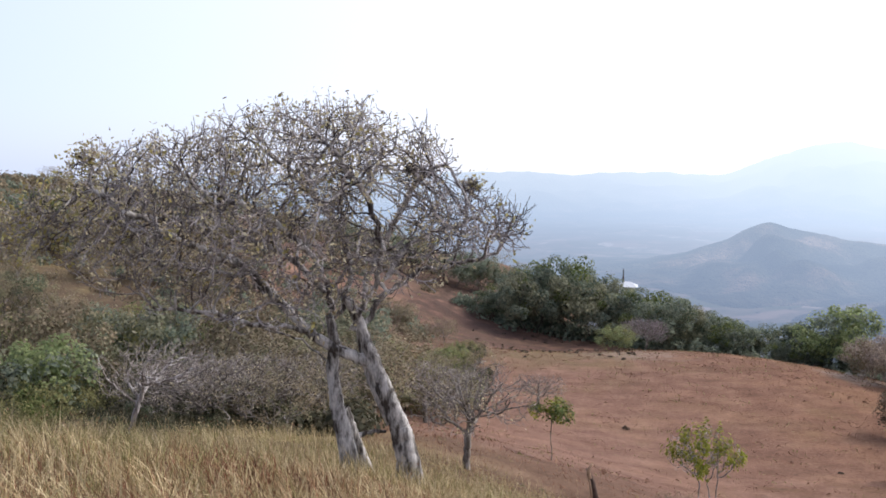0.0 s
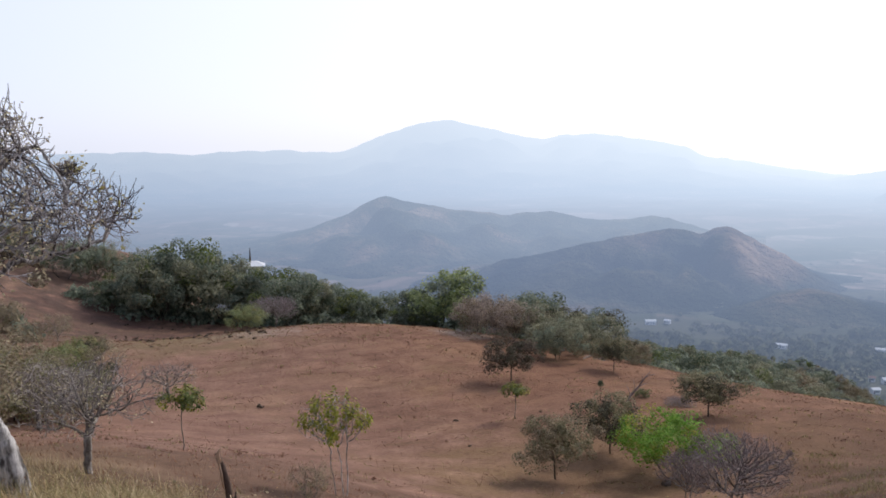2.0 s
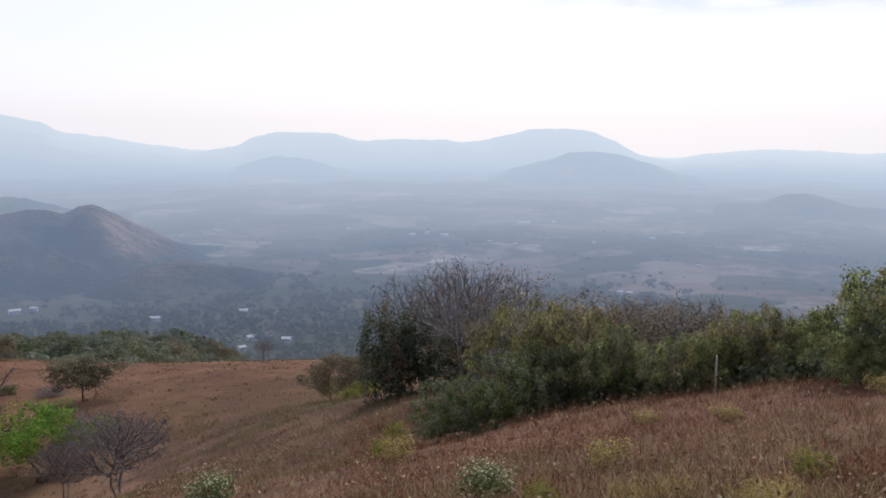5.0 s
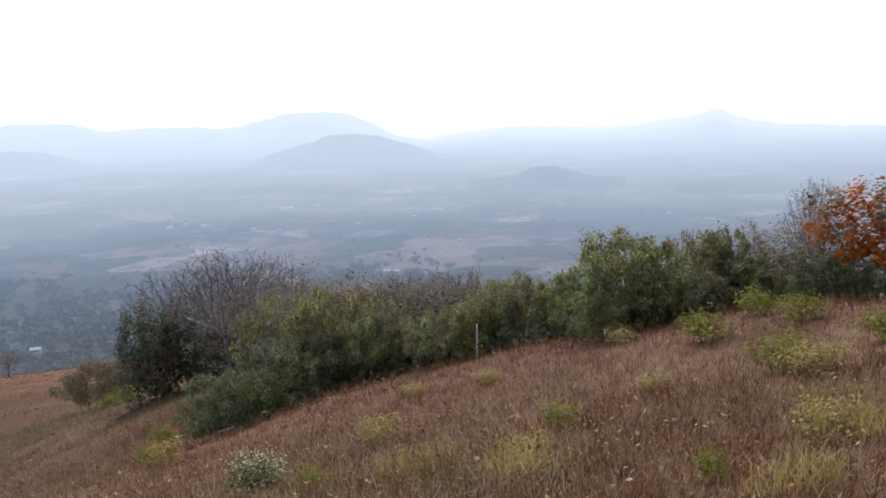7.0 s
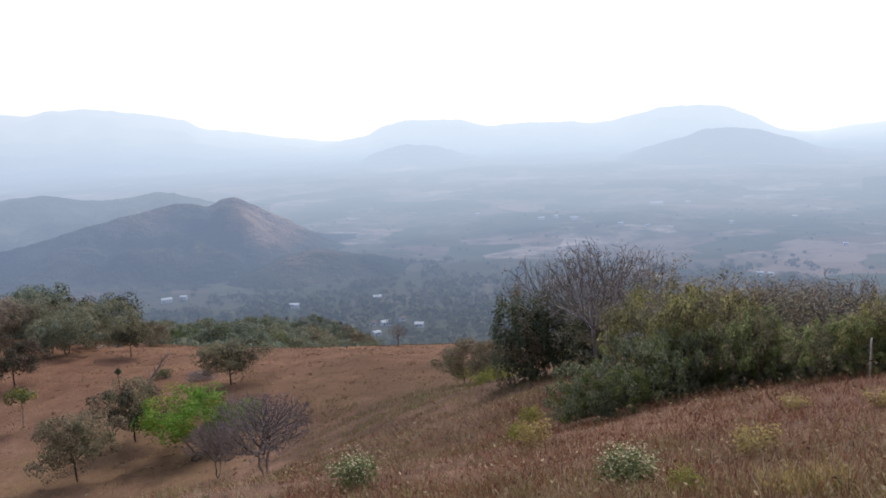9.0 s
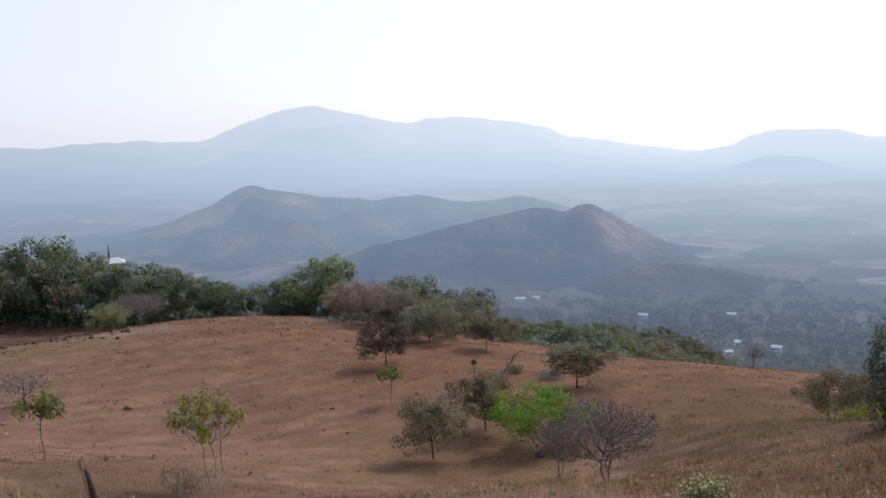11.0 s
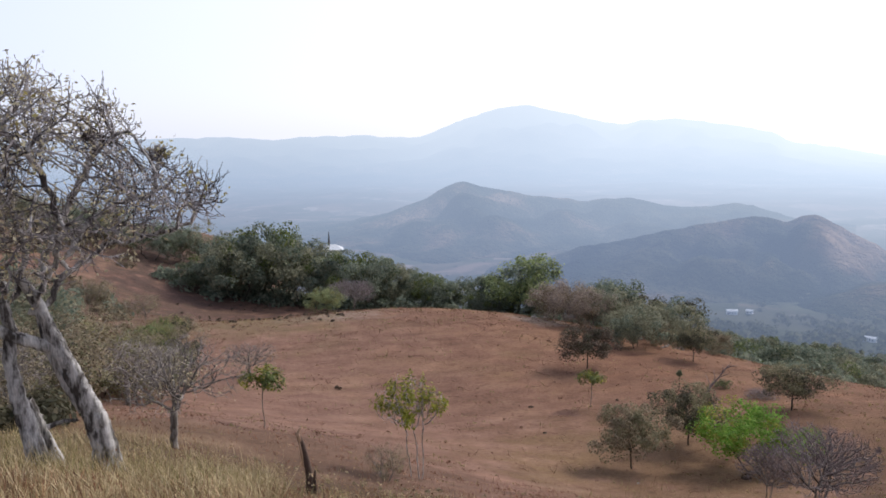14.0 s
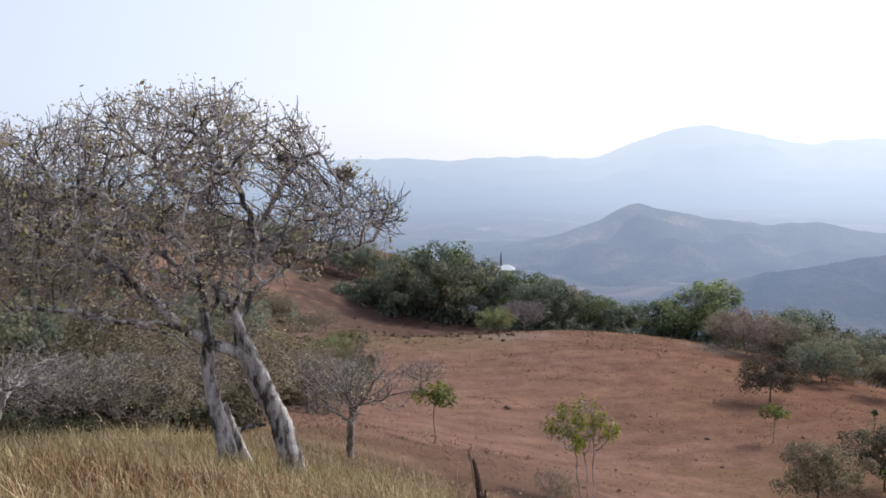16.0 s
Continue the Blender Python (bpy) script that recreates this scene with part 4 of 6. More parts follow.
def set_down(kind, bearing, dist, height, label, turn=0.0, wide=1.0, variant=None, group="", sink=0.05):
    """Stand a plant on the hillside; height in metres, wide stretches it sideways."""
    n = COUNT.get(kind, 0)
    COUNT[kind] = n + 1
    v = (n if variant is None else variant) % len(KINDS[kind])
    p = at(bearing, dist)
    p.z = float(hillside_z(p.x, p.y)) - sink
    s = height / 4.0
    m = Matrix.Translation(p) @ Matrix.Rotation(radians(turn), 4, "Z") @ Matrix.Diagonal((s * wide, s * wide, s, 1))
    if (kind, v) in BUILT:
        ob = copy_thing(BUILT[kind, v], Matrix.Identity(4))
        ob.matrix_basis = m
        ob.name = NAMES[kind]
    else:
        ob = plant(NAMES[kind], **KINDS[kind][v])
        ob.matrix_basis = m
        # copies start from unit scale
        BUILT[kind, v] = ob
    return tagged(ob, label, SORT.get(kind, "tree"), group)

# ---- the big wind-bent tree on the near slope ----
def wind_bent_tree():
    rng = np.random.default_rng(5)
    base = at(-5.0, 18.3) - Vector((0, 0, 0.2))
    s = 0.01258

    def q(a, b, depth=0.0):
        return np.array((a * s * (0.93 if a > 80 else 1.0), depth, b * s * (0.965 if b > 100 else 1.0)))

    # stems and limbs, as bends in steps of about thirteen millimetres
    stem_a = [q(-20, -14), q(-30, 60, 0.05), q(-44, 125, 0.1), q(-54, 190, 0.1), q(-48, 240, 0.05), q(-58, 290)]
    stem_b = [q(75, -24), q(70, 45, -0.1), q(52, 110, -0.12), q(30, 170, -0.1), q(8, 225, -0.05), q(-8, 275), q(-30, 320)]
    stem_c = [q(8, -6, 0.3), q(-14, 60, 0.3), q(-34, 125, 0.18)]
    stem_d = [q(45, 95, -0.05), q(20, 150, 0.05), q(0, 215, 0.08), q(-6, 262, 0.05)]
    limb = [q(15, 205), q(-40, 228), q(-82, 254), q(-132, 307), q(-180, 363), q(-218, 392), q(-292, 412), q(-400, 445, 0.3), q(-500, 440, 0.4)]
    low = [q(-54, 205, 0.1), q(-75, 225, 0.1), q(-125, 255, 0.2), q(-190, 272, 0.3), q(-250, 285, 0.4), q(-300, 268, 0.45)]
    stub = [q(-10, 78), q(14, 84), q(34, 82)]
    def v(x, y, depth=0.0):
        return np.array(((x - 711) * 0.01089, depth, (717 - y) * 0.01089))

    limbs = [limb, low,
             [v(655, 430), v(648, 370, 0.1), v(600, 312, 0.3), v(540, 272, 0.5), v(450, 242, 0.7), v(330, 215, 0.8), v(230, 200, 0.8)],
             [v(650, 385), v(632, 305, -0.3), v(590, 245, -0.6), v(515, 190, -0.9), v(420, 152, -1.0)],
             [v(660, 400), v(684, 325, 0.4), v(668, 240, 0.8), v(610, 165, 1.1), v(545, 105, 1.2)],
             [v(682, 425), v(728, 335, -0.4), v(742, 255, -0.8), v(715, 170, -1.1), v(660, 95, -1.3)],
             [v(700, 430), v(750, 357, 0.1), v(820, 312, 0.2), v(900, 302, 0.3), v(975, 275, 0.3)],
             [v(742, 345, 0.1), v(795, 268, 0.6), v(865, 236, 0.9), v(945, 220, 1.0)],
             [v(705, 345), v(765, 225, -0.2), v(798, 152, -0.3), v(845, 112, -0.4)],
             [v(545, 355), v(470, 330, 0.7), v(370, 318, 1.2), v(260, 300, 1.4)],
             [v(490, 310), v(400, 250, -0.8), v(300, 190, -1.2), v(250, 150, -1.3)],
             [v(600, 420), v(530, 400, -0.8), v(450, 370, -1.3), v(360, 350, -1.6)]]

    def dense(line, step=0.13, shake=0.015):
        out = [line[0]]
        for a, b in zip(line, line[1:]):
            k = max(1, int(np.linalg.norm(b - a) / step))
            out += [a + (b - a) * (i + 1) / k + rng.normal(0, shake, 3) for i in range(k)]
        return out

    starts = [(dense(stem_a), None), (dense(stem_b), None)]
    spots = [p for d, _ in starts for p in d]
    for line in limbs:
        d = dense(line, 0.13, 0.03)
        k = int(np.linalg.norm(np.array(spots) - d[0], axis=1).argmin())
        starts.append((d[1:], k))
        spots += d[1:]
    # the crown: a dome swept to one side by the wind, with its underside
    span = np.array((-575, -515, -420, -300, -150, 0, 85, 115, 130, 144, 175, 232, 262)) * s
    roof = np.array((405, 465, 520, 560, 598, 606, 576, 554, 536, 490, 480, 458, 440)) * s
    under = np.array((400, 400, 365, 305, 275, 312, 342, 356, 364, 371, 382, 390, 402)) * s
    goals = []
    while len(goals) < 12500:
        x = rng.uniform(span[0], span[-1])
        lo, hi = np.interp(x, span, under), np.interp(x, span, roof)
        wild = rng.uniform(-3, 3)
        hi = max(lo + 0.15, hi + 0.32 * noise.noise(Vector((x * 1.1, wild, 7.0))))
        z = rng.uniform(lo, hi)
        if rng.random() > (0.14 + 0.86 * (z - lo) / (hi - lo + 0.01)):
            continue
        mid, half = (span[0] + span[-1]) / 2, (span[-1] - span[0]) / 2
        deep = 3.2 * math.sqrt(max(0.04, 1 - ((x - mid) / half) ** 2)) * math.sqrt(max(0.22, 1 - max(0, (z - 4.6) / (hi - 4.6 + 0.01) if z > 4.6 else 0) ** 2))
        y = rng.uniform(-deep, deep)
        if noise.noise(Vector((x * 0.8, y * 0.8, z * 0.8 + 3))) < -0.22:
            continue
        goals.append((x, y, z))
    P, par = grow(rng, starts, goals, 0.10, 0.8, 0.14, 0.05, 190, 0.12, 0.9)
    own = len(P)
    rough = thickness(par, 0.006, 2.2)
    thin_nodes = np.where((rough < 0.014) & (rng.random(own) < 0.62))[0]
    P, par = add_spurs(rng, P, par, thin_nodes, 0.085, 4, 0.14, 0.4, 0.55)
    rad = np.minimum(thickness(par, 0.0070, 2.85), 0.062)
    root = new("wind_bent_tree")
    thick = rad > 0.022
    stem = stem_of(par)
    for r in np.unique(stem[thick]):
        V, F = tubes(P, par, rad, thick & (stem == r), 8)
        part("limb", mesh_of("limb", V, F, CROWN_BARK, True), root, "mottled grey forking limb")
    V, F = tubes(P, par, rad, ~thick, 3)
    tagged(part("twig_crown", mesh_of("twig_crown", V, F, HERO_TWIG), root, "dense crooked grey twigs"), kind="stuff")

    def trunk(line, r0, r1, label):
        d = np.array(dense(line, 0.07, 0.008))
        n = len(d)
        t = np.linspace(0, 1, n)
        r = r0 + (r1 - r0) * t + 0.3 * r0 * np.exp(-t * 12)
        sides = 20
        a = np.arange(sides) * 2 * math.pi / sides
        dr = np.gradient(d, axis=0)
        dr /= np.linalg.norm(dr, axis=1)[:, None]
        u = np.cross(dr, (0, 1, 0))
        u /= np.linalg.norm(u, axis=1)[:, None]
        w = np.cross(dr, u)
        V = []
        for i in range(n):
            for k in range(sides):
                flute = 1 + 0.10 * math.sin(3 * a[k] + 2.5 * t[i]) + 0.16 * noise.noise(Vector((d[i][0] * 4 + math.cos(a[k]) * 1.3, math.sin(a[k]) * 1.3, d[i][2] * 2.2)))
                V.append(d[i] + (u[i] * math.cos(a[k]) + w[i] * math.sin(a[k])) * r[i] * flute)
        idx = np.arange(n * sides).reshape(n, sides)
        nx = np.roll(idx, -1, 1)
        F = np.stack([idx[:-1], nx[:-1], nx[1:], idx[1:]], -1).reshape(-1, 4)
        part("trunk", mesh_of("trunk", V, F, HERO_BARK, True), root, label)

    trunk(stem_a, 0.205, 0.09, "grey and black flaking trunk")
    trunk(stem_b, 0.265, 0.09, "pale grey leaning trunk")
    trunk(stem_c, 0.13, 0.10, "pale side stem")
    trunk(stem_d, 0.10, 0.10, "pale side stem")
    trunk(limb[:6], 0.115, 0.075, "mottled pale limb")
    trunk(stub, 0.045, 0.03, "broken dead stub")
    kids = np.bincount(par[par >= 0], minlength=len(P))
    ends = P[kids == 0]
    lump = np.array([noise.noise(Vector(e * 0.9)) for e in ends])
    west = smooth(-4.0, -6.6, ends[:, 0])
    yel = ends[(rng.random(len(ends)) < 0.42 * west) | ((lump > 0.36) & (rng.random(len(ends)) < 0.24))]
    V, F = leaf_cloud(rng, yel, 4, 0.095, 0.09, 0.6, 0.5)
    tagged(part("yellow_foliage", mesh_of("yellow_foliage", V, F, LEAF["yellow"]), root, "yellowing leaves left on the outer twigs"), kind="stuff")
    # dry leaves kept pale; they also stand in for sunlit specks on twigs
    dry = ends[rng.random(len(ends)) < np.clip(0.50 + 1.0 * (lump + 0.1), 0.2, 0.9) * smooth(3.2, 0.5, ends[:, 0])]
    V, F = leaf_cloud(rng, dry, 3, 0.088, 0.08, 0.45, 0.4)
    tagged(part("dry_foliage", mesh_of("dry_foliage", V, F, LEAF["dryleaf"]), root, "curled dry brown leaves"), kind="stuff")
    root.matrix_basis = Matrix.Translation(base) @ Matrix.Rotation(radians(5.0), 4, "Z")
    # a dark clump of a nest hanging in the twigs
    V, F = leaf_cloud(rng, np.repeat([q(78, 535, 0.5)], 260, axis=0), 1, 0.13, 0.055, 0.25)
    nest = new("bird_nest", mesh_of("bird_nest", V * (1, 1, 1), F, DARK_BARK))
    nest.matrix_basis = root.matrix_basis
    tagged(nest, "dark twig nest hanging among bare branches", "nest")
    return tagged(root, "wind-bent pale-barked tree, nearly leafless, on the grassy slope", "tree")


wind_bent_tree()

# ---- single trees and bushes on the slope and the red spur ----
set_down("grey_bare_tree", 1.9, 32, 4.2, "small bare grey tree with forked trunk on red grass", 20, 1.0, 0)
set_down("sapling", 7.6, 45, 3.4, "slender sapling with a small green crown", 0, 1.0)
set_down("grey_bare_tree", 6.7, 84, 3.9, "leafless grey shrub tree on the red slope", 140, 1.15, 1)
set_down("lime_sapling", 18.0, 36, 4.7, "thin sapling with yellow-green leaves and pale stems", 30, 0.92)
set_down("dry_woodland_tree", -10.3, 38, 3.6, "grey dry tree at the edge of the tall grass", 60, 1.1, 1)
set_down("olive_tree", 29.74, 89.7, 4.5, "dark round-crowned tree casting a shade on red grass", 0, 1.1, 0, "trees on the red spur")
set_down("olive_tree", 36.5, 62.8, 4.2, "dark olive round tree with forked trunk on red grass", 80, 1.0, 1, "trees on the red spur")
set_down("olive_tree", 32.8, 56.4, 4.4, "grey-green round tree with thin trunk on yellowish grass", 150, 0.95, 2, "trees on the red spur")
set_down("olive_tree", 42.8, 74.1, 3.9, "olive tree with a slanting trunk beside a brush pile", 220, 1.2, 1, "trees on the red spur")
set_down("olive_tree", 36.65, 98, 4.2, "dark round tree at the far edge of the field", 300, 0.95, 1, "trees on the red spur")
set_down("sapling", 30.0, 75, 3.3, "small light green sapling with a slanting stem", 100, 1.1)
set_down("bright_bush", 40.4, 57.3, 3.9, "bright fresh green bushy tree among bare bushes", 0, 1.3)
set_down("bare_bush", 41.45, 48.2, 3.35, "leafless reddish-grey bush with thin stems", 30, 0.8, 0)
set_down("bare_bush", 44.7, 41.9, 4.1, "leafless reddish-grey bush with a dense twig crown", 210, 0.98, 1)
set_down("round_tree", 11.7, 127, 4.0, "small light green bush before the woods", 50, 1.05, 8)
set_down("bare_bush", 13.7, 131, 5.0, "pinkish leafless bush before the woods", 80, 1.25, 0)
set_down("round_tree", 25.7, 137, 9.7, "broad green tree on the brow of the red spur", 0, 0.98, 4, sink=0.3)
for b, h in ((22.2, 3.4), (23.2, 4.2), (24.4, 3.0), (26.4, 3.8)):
    set_down("round_tree", b, 137, h, "low hazed green bush under the trees of the brow", b * 70, 1.2, 0, sink=0.4)
set_down("round_tree", 23.2, 141, 6.6, "dark green tree on the brow of the red spur", 120, 1.0, 2)
set_down("flowering_bush", 51.0, 15.5, 0.72, "small bush with whitish flower heads in dry grass", 0, 1.0)
set_down("flowering_bush", 69.5, 11.5, 0.5, "small bush with whitish flower heads in red grass", 120, 1.25)
set_down("weed_clump", 63.2, 20, 0.75, "yellowing weed clump in red grass", 0, 0.9, 1)
set_down("weed_clump", 62.5, 23, 0.6, "light green weed clump in red grass", 90, 1.0, 0)
set_down("grey_bare_tree", 54.3, 95, 2.7, "thin bare tree at the end of the field", 10, 0.8, 0)

# hedge of shrubs and bare trees down the east slope
set_down("vine_tree", 62.6, 41, 5.7, "dark vine-smothered tree by the field edge", 0, 0.75, sink=0.8)
set_down("vine_tree", 65.0, 42, 5.3, "dark vine-smothered tree among bare branches", 130, 0.85, sink=0.8)
set_down("vine_tree", 67.4, 40, 3.9, "dark vine-smothered growth under bare branches", 60, 1.1, sink=0.5)
set_down("dry_woodland_tree", 69.4, 38, 3.4, "dry grey-brown bush under bare branches", 20, 1.1, 1)
set_down("tall_bare_tree", 68.2, 37, 5.9, "tall leafless tree with upright pale branches", 0, 0.85, 0)
set_down("tall_bare_tree", 70.4, 42, 5.8, "tall leafless tree with upright pale branches", 130, 1.0, 1)
set_down("tall_bare_tree", 65.4, 43, 5.9, "tall leafless tree wrapped in dry vines", 250, 0.9, 1)
set_down("round_tree", 58.9, 58, 3.5, "grey-brown dry shrub at the field edge", 0, 1.0, 5)
set_down("round_tree", 60.4, 54, 3.0, "grey-brown dry shrub at the field edge", 100, 0.9, 5)
set_down("shrub", 67.2, 25.5, 2.0, "dark green dense shrub on the slope", 0, 0.8, 0)
set_down("shrub", 70.6, 26.6, 2.3, "dark green dense shrub on the slope", 90, 0.8, 0)
set_down("shrub", 72.6, 30.0, 3.9, "yellow-green shrub with broad leaves", 0, 0.62, 1)
set_down("shrub", 75.6, 29.0, 3.7, "yellow-green shrub with broad leaves", 100, 0.6, 4)
set_down("shrub", 74.0, 27.4, 2.2, "dark green shrub at the hedge foot", 160, 0.7, 0)
set_down("shrub", 77.8, 27.2, 2.6, "olive-green shrub with broad leaves", 30, 0.6, 2)
set_down("shrub", 79.3, 27.0, 1.7, "fresh green shrub at the hedge foot", 40, 0.75, 3)
for b, d, h, turn in ((73.0, 36, 4.2, 0), (76.5, 35, 3.7, 0), (78.8, 34, 3.1, 40), (80.6, 32, 3.0, 140), (82.6, 31, 2.9, 200), (84.4, 29, 2.5, 240), (86.4, 29, 2.3, 300)):
    set_down("dry_woodland_tree", b, d, 1.13 * h, "dry brown bush behind the hedge", turn, 1.1, None)
for b, d, h, turn in ((78.6, 33, 3.4, 60), (83.4, 30, 3.0, 160), (81.0, 33, 3.4, 250)):
    set_down("grey_bare_tree", b, d, 1.12 * h, "crooked bare grey tree above the hedge", turn, 0.8, None)
set_down("shrub", 82.0, 25.5, 1.9, "olive shrub in the hedge", 10, 0.75, 2)
set_down("shrub", 84.4, 24.8, 1.7, "dull green shrub in the hedge", 110, 0.8, 3)
set_down("shrub", 86.6, 25.4, 2.4, "yellow-green shrub in the hedge", 210, 0.62, 4)
set_down("shrub", 88.6, 24.6, 2.1, "olive shrub in the hedge", 310, 0.75, 2)
set_down("shrub", 90.6, 23.4, 1.6, "dull green shrub in the hedge", 20, 0.8, 3)
set_down("shrub", 94.1, 20.8, 2.6, "tall dense green shrub at the top of the slope", 0, 0.74, 3)
set_down("shrub", 92.8, 21.2, 1.75, "dark green shrub at the top of the slope", 140, 0.7, 0)
set_down("shrub", 96.6, 21.0, 1.5, "dark green shrub at the top of the slope", 70, 0.7, 0)
set_down("shrub", 99.0, 22.5, 2.35, "yellowish and green shrub at the top of the slope", 70, 0.5, 4)
set_down("shrub", 101.0, 22.6, 2.2, "olive and green shrub at the top of the slope", 170, 0.5, 2)
set_down("leaning_tree", -21.2, 39.5, 5.6, "bare tree with a pale leaning trunk at the thicket edge", 0, 0.8)
set_down("dry_woodland_tree", 103.4, 23, 2.3, "dry grey bush at the top of the slope", 70, 1.0, 2)
set_down("dry_woodland_tree", 106.2, 21.5, 2.1, "dry grey bush below the orange-leaved tree", 160, 1.1, 1)
set_down("shrub", 93.2, 19.9, 1.2, "low green shrub at the top of the slope", 50, 0.9, 3)
set_down("orange_tree", 109.6, 21, 2.75, "low tree with orange-red leaves", 0, 1.1)
set_down("shrub", 98.4, 21.0, 1.3, "low olive shrub at the top of the slope", 20, 0.9, 2)
set_down("shrub", 102.3, 22.0, 1.35, "low olive shrub at the top of the slope", 200, 1.0, 2)
set_down("shrub", 104.9, 21.6, 1.3, "low dark shrub below the dry bushes", 120, 1.0, 0)
set_down("shrub", 107.4, 20.4, 1.2, "low dark shrub below the orange-leaved tree", 300, 1.0, 0)
set_down("tall_bare_tree", 106.0, 23, 3.1, "thin bare tree with upright twigs", 30, 0.42, 0)

# ---- thickets and woods ----
rng = np.random.default_rng(77)
MIX = [("woodland_tree", 0), ("woodland_tree", 1), ("woodland_tree", 2), ("dry_woodland_tree", 0), ("dry_woodland_tree", 1), ("dry_woodland_tree", 2), ("woodland_tree", 3), ("woodland_tree", 4), ("woodland_tree", 5), ("woodland_tree", 6)]
WORDS = {("woodland_tree", 0): "green leafy tree", ("woodland_tree", 1): "dark green leafy tree", ("woodland_tree", 2): "grey-olive leafy tree", ("woodland_tree", 3): "light green leafy tree", ("woodland_tree", 4): "hazed blue-green leafy tree", ("woodland_tree", 5): "hazed olive leafy tree", ("woodland_tree", 6): "yellow-green leafy bush",
         ("dry_woodland_tree", 0): "half-bare dry brown tree", ("dry_woodland_tree", 1): "half-bare dry grey tree", ("dry_woodland_tree", 2): "half-bare dry brown tree"}


def thicket(count, b0, b1, d0, d1, h0, h1, share, where, wide=1.0):
    """Trees standing close in a stretch of land: bearings, distances, heights, and the share of each sort."""
    w = np.array(tuple(share) + (0,) * (len(MIX) - len(share)), float)
    for k in range(count):
        b = b0 + (b1 - b0) * (k + rng.uniform(0.1, 0.9)) / count
        d = rng.uniform(d0, d1)
        sort = MIX[rng.choice(len(MIX), p=w / w.sum())]
        set_down(sort[0], b, d, rng.uniform(h0, h1), f"{WORDS[sort]} {where}", rng.uniform(0, 360), wide * rng.uniform(0.9, 1.2), sort[1], where, 0.2)


GULLY = "in the thicket of the gully"
for b, d, h, sort in ((-33.0, 50, 6.6, 1), (-31.0, 45, 4.4, 6), (-29.6, 42, 3.0, 3), (-28.6, 47, 5.0, 6), (-27.2, 43, 3.6, 3), (-25.8, 49, 5.6, 4), (-25.0, 42, 2.9, 3), (-24.0, 46, 4.4, 3), (-22.6, 44, 3.2, 6), (-21.4, 48, 4.6, 6),
                      (-20.0, 45, 3.6, 6), (-18.8, 49, 5.0, 5), (-17.6, 46, 4.2, 6), (-16.4, 48, 5.2, 5), (-15.2, 45, 3.4, 6), (-14.0, 49, 5.4, 5), (-12.6, 46, 4.4, 5), (-11.4, 44, 2.6, 6), (-10.4, 49, 5.0, 5), (-8.8, 50, 5.0, 5), (-7.4, 49, 4.2, 6)):
    words = ("", "hazed olive", "", "olive-yellow", "fresh green", "grey-brown", "dark olive")[sort]
    if sort == 5:
        set_down("dry_woodland_tree", b, d, h, "half-bare grey-brown tree in the gully thicket", b * 40, 1.05, None, GULLY, 0.3)
        continue
    set_down("round_tree", b, d, h * 1.1, f"rounded {words} bush in the gully thicket", b * 40, 0.9, sort, GULLY, 0.3)
# dark-leaved bushes added to darken the shaded mouth of the gully
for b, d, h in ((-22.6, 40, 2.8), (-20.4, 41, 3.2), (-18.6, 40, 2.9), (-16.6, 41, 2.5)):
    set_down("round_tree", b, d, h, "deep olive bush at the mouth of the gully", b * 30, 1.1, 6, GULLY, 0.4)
for k in range(15):
    b, d, sort = -33 + 26 * (k + 0.5) / 15, 60.0 + 6 * math.sin(k * 2.7), (1, 3, 1, 6, 5, 1, 5)[k % 7]
    words = ("", "hazed olive", "", "olive-yellow", "fresh green", "grey-brown", "dark olive")[sort]
    set_down("round_tree", b, d, 6.6 + 1.8 * math.sin(k * 1.9), f"{words} leafy tree in the thicket of the gully", 50 * k, 0.9, sort, GULLY, 0.3)
thicket(9, -13, -4, 46, 60, 4.5, 6.8, (0, 0, 1, 4, 4, 4, 0), GULLY)
thicket(9, -7, 2.2, 68, 80, 3.6, 6.6, (1, 0, 1, 3, 3, 3, 1, 0, 2, 2), GULLY)
for b, d, h, turn in ((-18.2, 44, 4.6, 70), (-16, 43, 4.8, 140), (-13.2, 43, 4.6, 200), (-10.6, 45, 4.6, 300), (-8, 44, 4.2, 260), (-4.5, 62, 5.5, 20), (-1, 66, 5.0, 90)):
    set_down("grey_bare_tree", b, d, h, "bare grey tree at the edge of the thicket", turn, 1.1, None, GULLY)
WEST = "on the far western hillside"
thicket(9, -34, -25, 74, 112, 4.5, 7.5, (1, 1, 2, 2, 2, 2, 0, 1, 3, 1), GULLY)
thicket(7, -17.5, -9.5, 76, 112, 3.2, 5.0, (0, 1, 2, 3, 3, 3, 0, 0, 3, 1), GULLY)
thicket(11, -33, -14, 124, 145, 5, 9, (1, 2, 1, 2, 2, 2, 0, 3, 3), WEST)
thicket(10, -34, -6, 150, 190, 5, 8, (1, 1, 2, 4, 4, 4, 0), WEST)
thicket(6, -32, -4, 200, 235, 3, 5, (1, 1, 2, 4, 4, 4, 0), WEST)
BROW = "in the woods along the brow"
thicket(12, -8, 5, 178, 200, 6, 10, (1, 1, 1, 1, 1, 1, 0, 4, 3), BROW)
